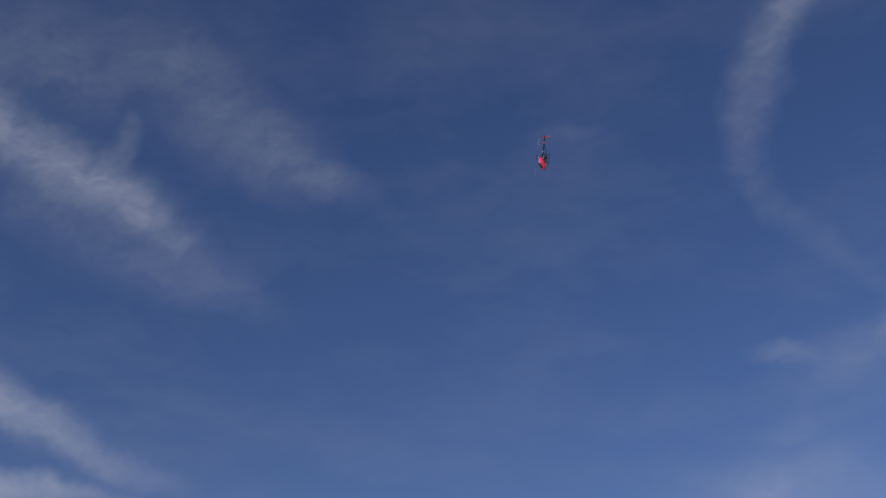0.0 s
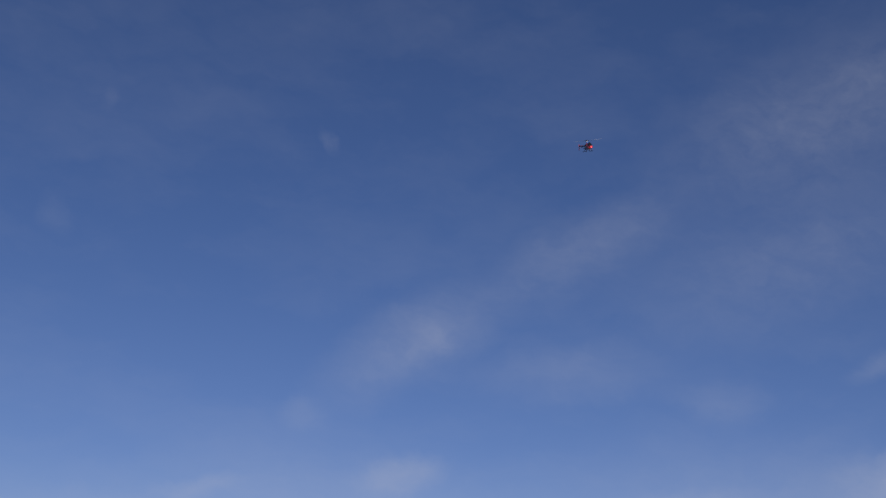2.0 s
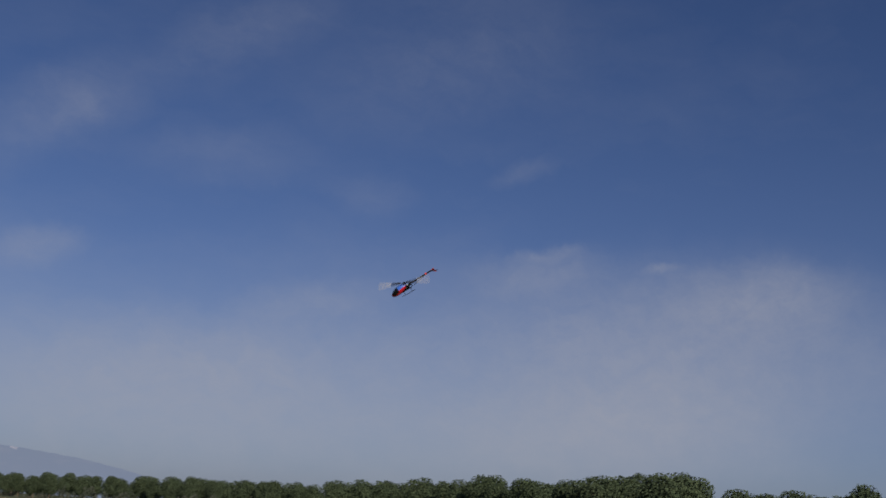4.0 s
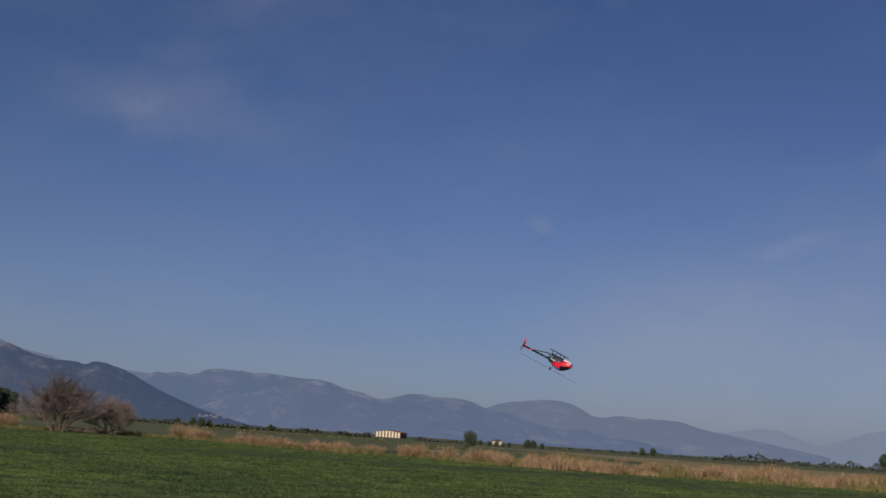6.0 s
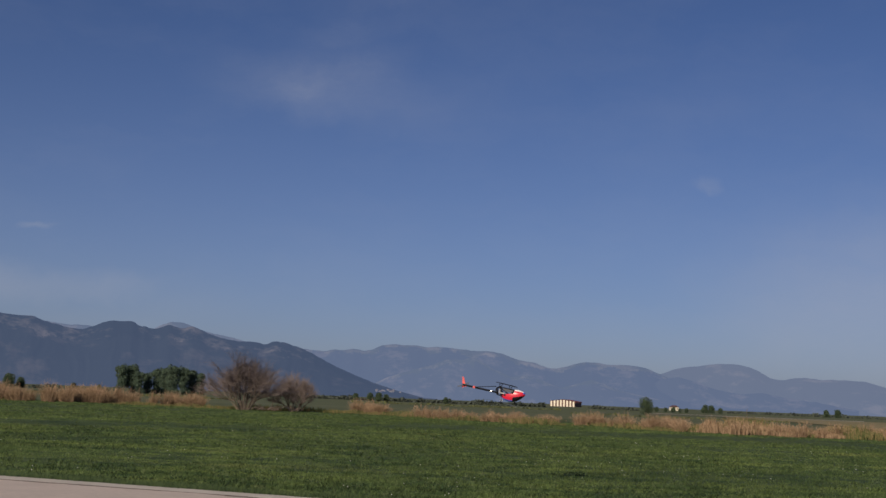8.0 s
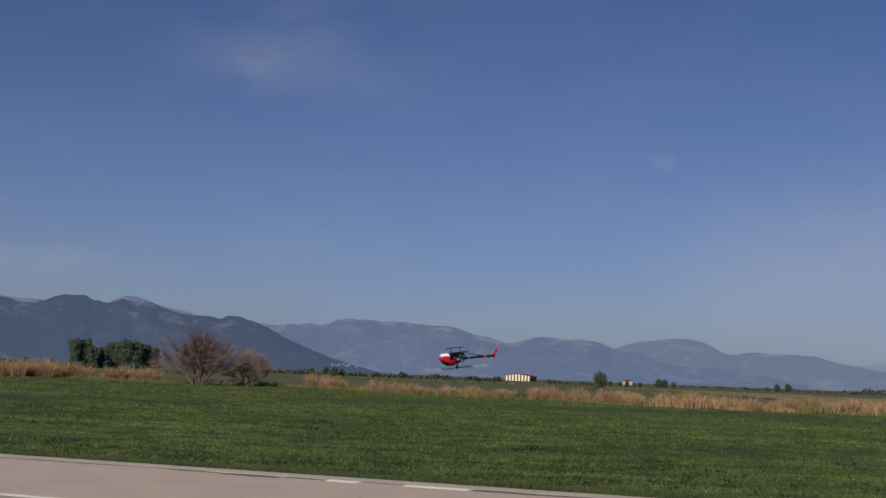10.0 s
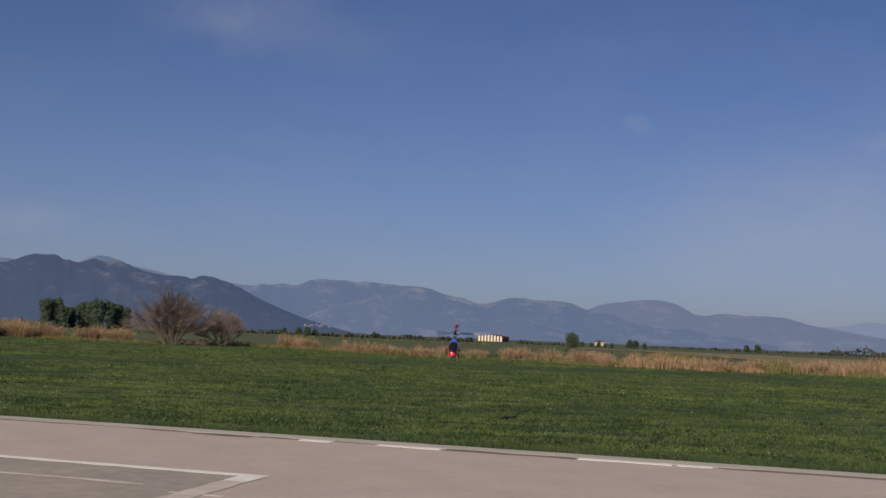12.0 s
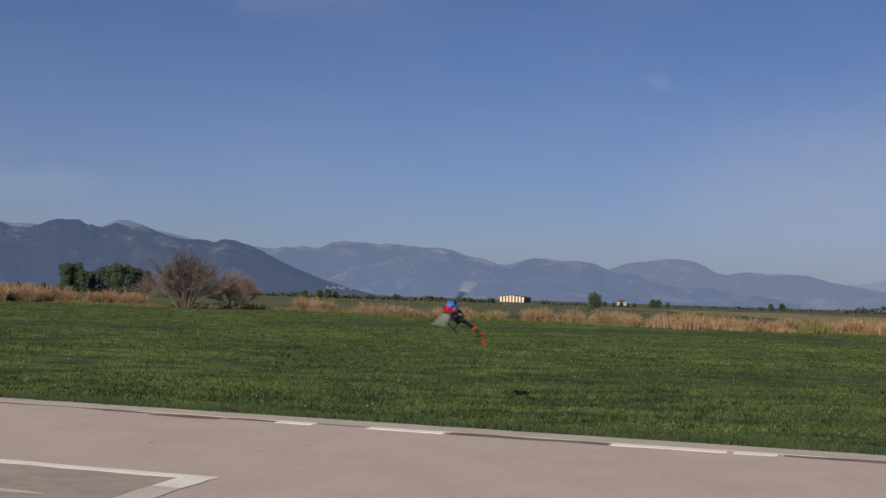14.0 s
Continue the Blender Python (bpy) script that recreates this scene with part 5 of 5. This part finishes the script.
def motions():
    walk(helicopter, [
    (0, pose(-12.20, 31.87, 22.23, 20.3, 80.6, -133.1)), (0.1, pose(-10.46, 31.93, 22.60, 4.1, 76.5, -149.0)), (0.2, pose(-7.96, 32.02, 23.26, -6.0, 61.7, -152.4)),
    (0.3, pose(-5.90, 32.10, 23.49, -19.1, 48.4, -161.8)), (0.4, pose(-3.94, 32.14, 23.51, -25.9, 27.9, -156.8)), (0.5, pose(-1.91, 32.10, 23.55, -12.8, 10.8, -161.2)),
    (0.6, pose(0.57, 32.77, 24.04, 30.0, -26.9, 174.7)), (0.7, pose(3.14, 33.24, 24.24, 57.1, -41.1, -174.5)), (0.8, pose(5.55, 33.86, 24.16, 111.2, -65.1, 131.3)),
    (0.9, pose(7.68, 34.34, 24.06, 174.0, -59.4, 80.6)), (0.933, pose(8.33, 34.49, 23.98, -128.1, -61.6, 51.8)), (0.967, pose(8.98, 34.64, 23.91, -79.9, -51.5, 33.3)),
    (1, pose(9.63, 34.79, 23.84, -46.1, -37.2, 31.7)), (1.1, pose(11.44, 35.06, 23.85, 26.8, -16.4, 12.6)), (1.2, pose(13.40, 35.06, 23.92, 32.5, 14.4, -41.9)),
    (1.233, pose(13.87, 34.95, 24.02, 34.9, -6.5, -24.6)), (1.267, pose(14.33, 34.83, 24.13, 30.5, -27.1, -6.3)), (1.3, pose(14.80, 34.72, 24.24, 16.3, -44.7, 19.3)),
    (1.333, pose(15.39, 34.54, 24.14, 26.0, -49.6, 56.0)), (1.367, pose(15.99, 34.37, 24.05, 29.6, -57.6, 96.9)), (1.4, pose(16.59, 34.19, 23.95, 20.7, -64.6, 148.5)),
    (1.5, pose(18.08, 33.76, 23.60, 35.0, -26.8, 128.6)), (1.6, pose(19.59, 33.11, 23.46, 57.8, 9.7, 81.6)), (1.7, pose(20.89, 32.52, 23.03, 9.5, 9.6, 49.7)),
    (1.733, pose(21.20, 32.26, 22.81, -3.2, 30.6, 19.0)), (1.767, pose(21.52, 32.01, 22.59, -30.3, 40.5, -23.3)), (1.8, pose(21.83, 31.75, 22.37, -58.7, 32.4, -66.7)),
    (1.833, pose(22.20, 31.53, 22.26, -31.0, 27.6, -65.2)), (1.867, pose(22.57, 31.32, 22.15, -4.6, 22.7, -66.5)), (1.9, pose(22.94, 31.11, 22.04, 21.2, 18.7, -69.8)),
    (2, pose(23.98, 30.43, 21.60, 15.4, 23.6, -106.8)), (2.1, pose(25.07, 29.71, 21.28, -8.0, 25.7, -150.9)), (2.2, pose(26.12, 29.28, 20.77, -25.3, 6.6, 156.7)),
    (2.3, pose(26.33, 28.85, 20.05, -13.5, 23.1, -165.7)), (2.4, pose(26.52, 28.42, 19.32, 8.7, 26.4, -122.0)), (2.5, pose(26.70, 27.99, 18.59, 26.3, 13.5, -82.0)),
    (2.6, pose(26.84, 27.56, 17.87, 30.6, -8.0, -48.4)), (2.7, pose(26.95, 27.13, 17.14, 19.5, -28.4, -12.2)), (2.8, pose(27.02, 26.70, 16.42, -7.7, -36.0, 34.4)),
    (2.9, pose(27.03, 26.27, 15.69, -33.1, -23.3, 78.0)), (3, pose(26.98, 25.84, 14.97, -42.8, 1.7, 109.6)), (3.1, pose(26.87, 25.41, 14.24, -37.2, 29.2, 139.6)),
    (3.2, pose(26.69, 24.98, 13.52, -8.4, 48.7, -174.7)), (3.3, pose(26.45, 24.55, 12.79, 34.8, 42.1, -117.6)), (3.4, pose(26.14, 24.12, 12.07, 54.3, 15.0, -83.8)),
    (3.5, pose(25.77, 23.69, 11.34, 57.1, -17.9, -61.4)), (3.6, pose(25.33, 23.26, 10.62, 43.2, -50.0, -32.4)), (3.7, pose(24.84, 22.83, 9.89, -19.0, -63.6, 40.6)),
    (3.8, pose(24.29, 22.40, 9.17, -61.6, -38.2, 92.6)), (3.9, pose(23.70, 21.97, 8.44, -70.9, -2.6, 111.8)), (4, pose(23.06, 21.54, 7.71, -69.9, 34.6, 126.3)),
    (4.1, pose(22.40, 21.11, 6.99, -45.7, 69.9, 159.3)), (4.2, pose(21.73, 20.68, 6.26, 63.8, 63.1, -84.6)), (4.3, pose(21.04, 20.25, 5.54, 79.6, 26.0, -63.1)),
    (4.333, pose(20.84, 20.54, 5.34, 72.3, -0.3, -46.4)), (4.367, pose(20.65, 20.82, 5.14, 56.7, -22.9, -24.9)), (4.4, pose(20.45, 21.11, 4.95, 29.3, -36.3, 7.3)),
    (4.5, pose(19.21, 22.20, 4.56, -1.2, -39.3, 74.8)), (4.6, pose(18.18, 22.83, 4.08, -15.5, -6.1, 147.3)), (4.7, pose(16.82, 23.60, 3.92, -11.5, -0.7, -175.9)),
    (4.8, pose(15.58, 24.22, 3.76, 0.5, 12.8, -108.3)), (4.9, pose(14.19, 24.97, 3.87, 6.9, 21.5, -61.7)), (5, pose(13.13, 25.40, 4.09, -40.7, 49.2, -63.4)),
    (5.033, pose(12.89, 25.57, 4.13, 2.5, 67.4, -9.0)), (5.067, pose(12.64, 25.74, 4.18, 57.8, 55.0, 57.4)), (5.1, pose(12.39, 25.92, 4.23, 71.1, 28.6, 83.2)),
    (5.2, pose(11.51, 26.10, 4.23, 39.2, -26.1, 125.7)), (5.3, pose(10.54, 26.13, 4.28, -5.2, -73.5, -161.7)), (5.4, pose(9.56, 26.23, 4.27, -130.1, -32.4, -29.8)),
    (5.5, pose(8.77, 26.25, 4.18, -145.6, 15.3, -40.8)), (5.6, pose(7.88, 26.19, 3.93, 167.9, 57.1, -124.6)), (5.7, pose(7.07, 26.18, 3.76, 153.5, 23.4, -175.8)),
    (5.8, pose(6.07, 26.14, 3.48, -177.6, -14.7, -178.8)), (5.9, pose(5.14, 25.81, 3.36, -171.2, -2.0, -116.2)), (5.933, pose(4.82, 25.77, 3.39, 179.0, 3.6, -90.3)),
    (5.967, pose(4.50, 25.73, 3.42, 172.6, 12.9, -65.2)), (6, pose(4.18, 25.70, 3.40, 170.6, 24.0, -39.8)), (6.1, pose(3.47, 25.75, 3.47, 167.1, 22.4, 0.8)),
    (6.133, pose(3.29, 25.78, 3.52, -175.8, 24.1, 32.2)), (6.167, pose(3.10, 25.81, 3.57, -160.5, 17.5, 62.2)), (6.2, pose(2.92, 25.84, 3.62, -150.8, 4.9, 88.7)),
    (6.233, pose(2.77, 25.78, 3.59, -122.8, -12.8, 108.9)), (6.267, pose(2.61, 25.71, 3.56, -98.3, -37.6, 120.3)), (6.3, pose(2.46, 25.65, 3.53, -65.4, -64.2, 116.0)),
    (6.4, pose(2.07, 25.34, 3.62, -171.8, -35.1, -155.2)), (6.433, pose(1.97, 25.28, 3.63, -122.9, -17.9, -168.2)), (6.467, pose(1.87, 25.22, 3.64, -80.5, 2.4, -164.0)),
    (6.5, pose(1.78, 25.16, 3.65, -35.0, 14.3, -146.9)), (6.6, pose(1.60, 25.16, 3.47, -52.9, 70.6, -179.9)), (6.7, pose(1.20, 24.92, 3.16, 57.3, 51.6, -75.8)),
    (6.733, pose(1.09, 24.92, 3.01, 43.5, 28.6, -60.0)), (6.767, pose(0.99, 24.92, 2.86, 25.7, 9.7, -41.1)), (6.8, pose(0.89, 24.91, 2.71, 3.1, -1.7, -17.8)),
    (6.9, pose(0.57, 24.93, 2.45, -0.7, -21.1, 19.1)), (6.933, pose(0.48, 24.81, 2.32, 2.3, -20.9, -22.9)), (6.967, pose(0.40, 24.69, 2.19, 4.4, -19.0, -64.5)),
    (7, pose(0.31, 24.57, 2.05, 4.6, -16.2, -105.5)), (7.033, pose(0.25, 24.62, 2.04, 4.0, -14.6, -139.4)), (7.067, pose(0.18, 24.67, 2.02, 2.5, -13.6, -173.1)),
    (7.1, pose(0.12, 24.72, 2.01, 0.7, -13.6, 153.2)), (7.2, pose(-0.16, 24.57, 2.00, 13.6, -22.3, 137.1)), (7.3, pose(-0.25, 24.42, 2.17, 23.3, -26.3, 84.9)),
    (7.333, pose(-0.27, 24.24, 2.24, 17.4, -3.7, 49.9)), (7.367, pose(-0.30, 24.06, 2.31, -0.5, 11.2, 12.1)), (7.4, pose(-0.32, 23.88, 2.38, -24.3, 11.2, -29.1)),
    (7.5, pose(-0.29, 23.78, 2.52, -43.3, 53.4, -5.1)), (7.6, pose(-0.29, 23.91, 2.51, 144.3, 54.5, -149.0)), (7.7, pose(-0.23, 24.08, 2.37, 160.7, 5.9, -154.7)),
    (7.733, pose(-0.28, 24.22, 2.28, 136.3, 0.6, 168.0)), (7.767, pose(-0.33, 24.36, 2.18, 119.4, -17.8, 134.6)), (7.8, pose(-0.38, 24.50, 2.09, 114.9, -42.4, 101.0)),
    (7.833, pose(-0.38, 24.46, 2.03, 148.4, -62.4, 53.1)), (7.867, pose(-0.39, 24.41, 1.97, -158.1, -54.7, -14.1)), (7.9, pose(-0.39, 24.36, 1.91, -141.6, -29.3, -46.1)),
    (8, pose(-0.55, 24.58, 1.74, 177.5, 11.3, -13.4)), (8.1, pose(-0.57, 24.39, 1.75, -179.9, 16.3, -73.3)), (8.2, pose(-0.64, 24.44, 1.72, -179.9, 0.6, -141.7)),
    (8.3, pose(-0.64, 24.42, 1.85, 179.1, -0.8, 178.1)), (8.4, pose(-0.63, 24.40, 1.99, -179.9, -2.6, 137.9)), (8.5, pose(-0.63, 24.37, 2.11, -177.2, -3.0, 97.6)),
    (8.6, pose(-0.62, 24.35, 2.23, -174.6, -0.8, 57.4)), (8.7, pose(-0.62, 24.33, 2.33, -174.0, 3.5, 17.3)), (8.8, pose(-0.61, 24.31, 2.42, -176.9, 7.7, -22.9)),
    (8.9, pose(-0.61, 24.29, 2.49, 177.3, 9.3, -63.6)), (9, pose(-0.61, 24.27, 2.54, 171.1, 6.5, -104.1)), (9.1, pose(-0.60, 24.25, 2.57, 167.6, -0.2, -143.9)),
    (9.2, pose(-0.60, 24.22, 2.58, 169.2, -8.5, 176.6)), (9.3, pose(-0.59, 24.20, 2.57, 176.3, -14.5, 135.9)), (9.4, pose(-0.59, 24.18, 2.54, -173.4, -14.8, 94.3)),
    (9.5, pose(-0.58, 24.16, 2.48, -164.7, -8.3, 53.6)), (9.6, pose(-0.58, 24.14, 2.40, -161.7, 2.7, 14.8)), (9.7, pose(-0.57, 24.12, 2.30, -166.2, 13.9, -24.3)),
    (9.8, pose(-0.57, 24.10, 2.19, -177.5, 20.4, -66.0)), (9.9, pose(-0.57, 24.07, 2.06, 168.6, 18.3, -108.7)), (10, pose(-0.56, 24.05, 1.92, 159.0, 8.1, -148.8)),
    (10.1, pose(-0.56, 24.03, 1.76, 157.6, -6.2, 173.5)), (10.2, pose(-0.55, 24.01, 1.61, 165.1, -19.0, 134.3)), (10.3, pose(-0.55, 23.99, 1.44, -179.7, -24.7, 91.2)),
    (10.333, pose(-0.61, 23.85, 1.40, -175.1, -17.9, 55.9)), (10.367, pose(-0.68, 23.71, 1.35, -175.3, -10.0, 22.3)), (10.4, pose(-0.75, 23.57, 1.30, -180.0, -3.4, -10.7)),
    (10.5, pose(-0.78, 23.37, 1.19, 169.7, 11.6, -18.8)), (10.6, pose(-0.81, 23.07, 1.17, 165.4, 9.4, -90.7)), (10.7, pose(-0.79, 23.00, 1.17, 172.6, -11.2, -139.9)),
    (10.8, pose(-0.73, 23.01, 1.30, -166.1, -13.9, 169.1)), (10.9, pose(-0.67, 22.96, 1.55, -154.1, 17.1, 114.9)), (10.933, pose(-0.62, 22.82, 1.65, -151.8, 41.4, 94.3)),
    (10.967, pose(-0.57, 22.68, 1.74, -167.3, 64.2, 60.0)), (11, pose(-0.52, 22.55, 1.84, 129.4, 69.0, -20.8)), (11.1, pose(-0.38, 22.48, 1.87, 102.6, 34.0, -29.2)),
    (11.133, pose(-0.31, 22.56, 1.83, 89.6, 4.2, -13.9)), (11.167, pose(-0.23, 22.64, 1.80, 68.2, -20.1, 8.8)), (11.2, pose(-0.16, 22.72, 1.76, 34.5, -31.3, 43.4)),
    (11.3, pose(-0.03, 22.67, 1.64, -11.0, -66.2, 53.6)), (11.4, pose(0.22, 22.81, 1.38, -54.6, -14.6, 109.7)), (11.433, pose(0.24, 22.69, 1.37, -48.3, 1.0, 142.8)),
    (11.467, pose(0.26, 22.58, 1.35, -34.3, 10.5, 178.0)), (11.5, pose(0.28, 22.47, 1.34, -17.2, 9.9, -145.1)), (11.6, pose(0.21, 22.46, 1.10, -12.6, 26.6, -139.7)),
    (11.7, pose(0.12, 22.36, 0.92, 2.3, 11.3, -89.8)), (11.8, pose(-0.06, 22.48, 0.89, 4.0, -2.3, -20.8)), (11.9, pose(-0.10, 22.48, 1.03, 12.9, 3.4, -11.2)),
    (11.933, pose(-0.09, 22.41, 1.19, 10.0, 12.2, -36.7)), (11.967, pose(-0.08, 22.34, 1.35, 3.3, 18.9, -63.7)), (12, pose(-0.06, 22.27, 1.51, -6.1, 21.8, -92.1)),
    (12.1, pose(-0.04, 22.34, 1.65, 5.2, 19.1, -150.9)), (12.2, pose(-0.11, 22.39, 1.81, 25.8, -34.2, -173.1)), (12.3, pose(-0.16, 22.35, 1.90, 3.2, -79.8, -127.5)),
    (12.4, pose(-0.27, 22.32, 1.96, -127.7, -29.2, -12.5)), (12.5, pose(-0.29, 22.33, 1.94, -116.4, 13.8, -9.2)), (12.6, pose(-0.26, 21.96, 1.81, -146.1, 58.0, -90.2)),
    (12.7, pose(-0.22, 21.75, 1.61, 172.7, 37.3, -151.5)), (12.8, pose(-0.36, 21.53, 1.30, -167.2, -6.4, -153.2)), (12.9, pose(-0.47, 21.22, 1.15, -156.1, -17.5, -95.7)),
    (13, pose(-0.73, 21.20, 0.98, 174.8, -4.1, -17.3)), (13.1, pose(-0.81, 21.12, 1.05, 173.6, -1.1, -2.7)), (13.133, pose(-0.84, 20.96, 1.05, 171.1, -3.7, -30.3)),
    (13.167, pose(-0.87, 20.81, 1.06, 170.1, -7.1, -58.0)), (13.2, pose(-0.90, 20.66, 1.06, 170.8, -10.5, -85.8)), (13.3, pose(-0.91, 20.51, 1.12, 178.8, -24.1, -131.4)),
    (13.4, pose(-0.95, 20.45, 1.22, -169.8, -9.7, -171.9)), (13.5, pose(-0.98, 20.49, 1.45, -157.1, 19.5, 124.1)), (13.533, pose(-0.93, 20.39, 1.53, -153.6, 47.0, 108.9)),
    (13.567, pose(-0.89, 20.28, 1.60, -166.0, 71.1, 80.8)), (13.6, pose(-0.84, 20.18, 1.67, 99.4, 75.1, -28.6)), (13.7, pose(-0.66, 20.24, 1.66, 82.2, 34.7, -40.6)),
    (13.733, pose(-0.58, 20.37, 1.62, 72.4, 6.1, -25.3)), (13.767, pose(-0.50, 20.50, 1.59, 54.8, -18.3, -4.5)), (13.8, pose(-0.41, 20.63, 1.56, 25.5, -32.6, 27.2)),
    (13.9, pose(-0.28, 20.82, 1.45, 8.0, -53.5, 44.4)), (14, pose(-0.15, 21.09, 1.37, -20.1, -20.5, 118.6)),
    ])
    # the rotors turn through a fixed angle each frame
    # bearings of the blades on the fuselage at some moments; between them they turn nearly half round each frame
    turn, marks = [0.0], [(0, 0), (0.5, 2), (1, 26), (1.5, 114), (2, 24), (4.3, 102), (4.5, 158), (5, 134), (5.5, 56), (6, 146), (6.5, 84), (7, 102), (7.5, 46), (8, 42), (10.5, 36), (11, 72), (11.5, 38), (12, 106), (12.5, 104), (13, 162), (13.5, 48), (14, 134)]
    for (t0, a0), (t1, a1) in zip(marks, marks[1:]):
        n = round((t1 - t0) * FPS)
        want = -166.0 * n
        want += (a1 - turn[-1] - want + 90) % 180 - 90
        turn += [turn[-1] + want * (k + 1) / n for k in range(n)]
    walk(rotor, [(i / FPS, pose(0, 0, 0.172, 0, 0, a / 2)) for i, a in enumerate(turn)])
    for blade in blades:
        walk(blade, [(i / FPS, pose(0, 0, 0, 0, 0, a / 2)) for i, a in enumerate(turn)])
    walk(tail_rotor, [(i / FPS, pose(-0.855, 0.035, -0.005, 0, 71 * i, 0)) for i in range(421)])


motions()
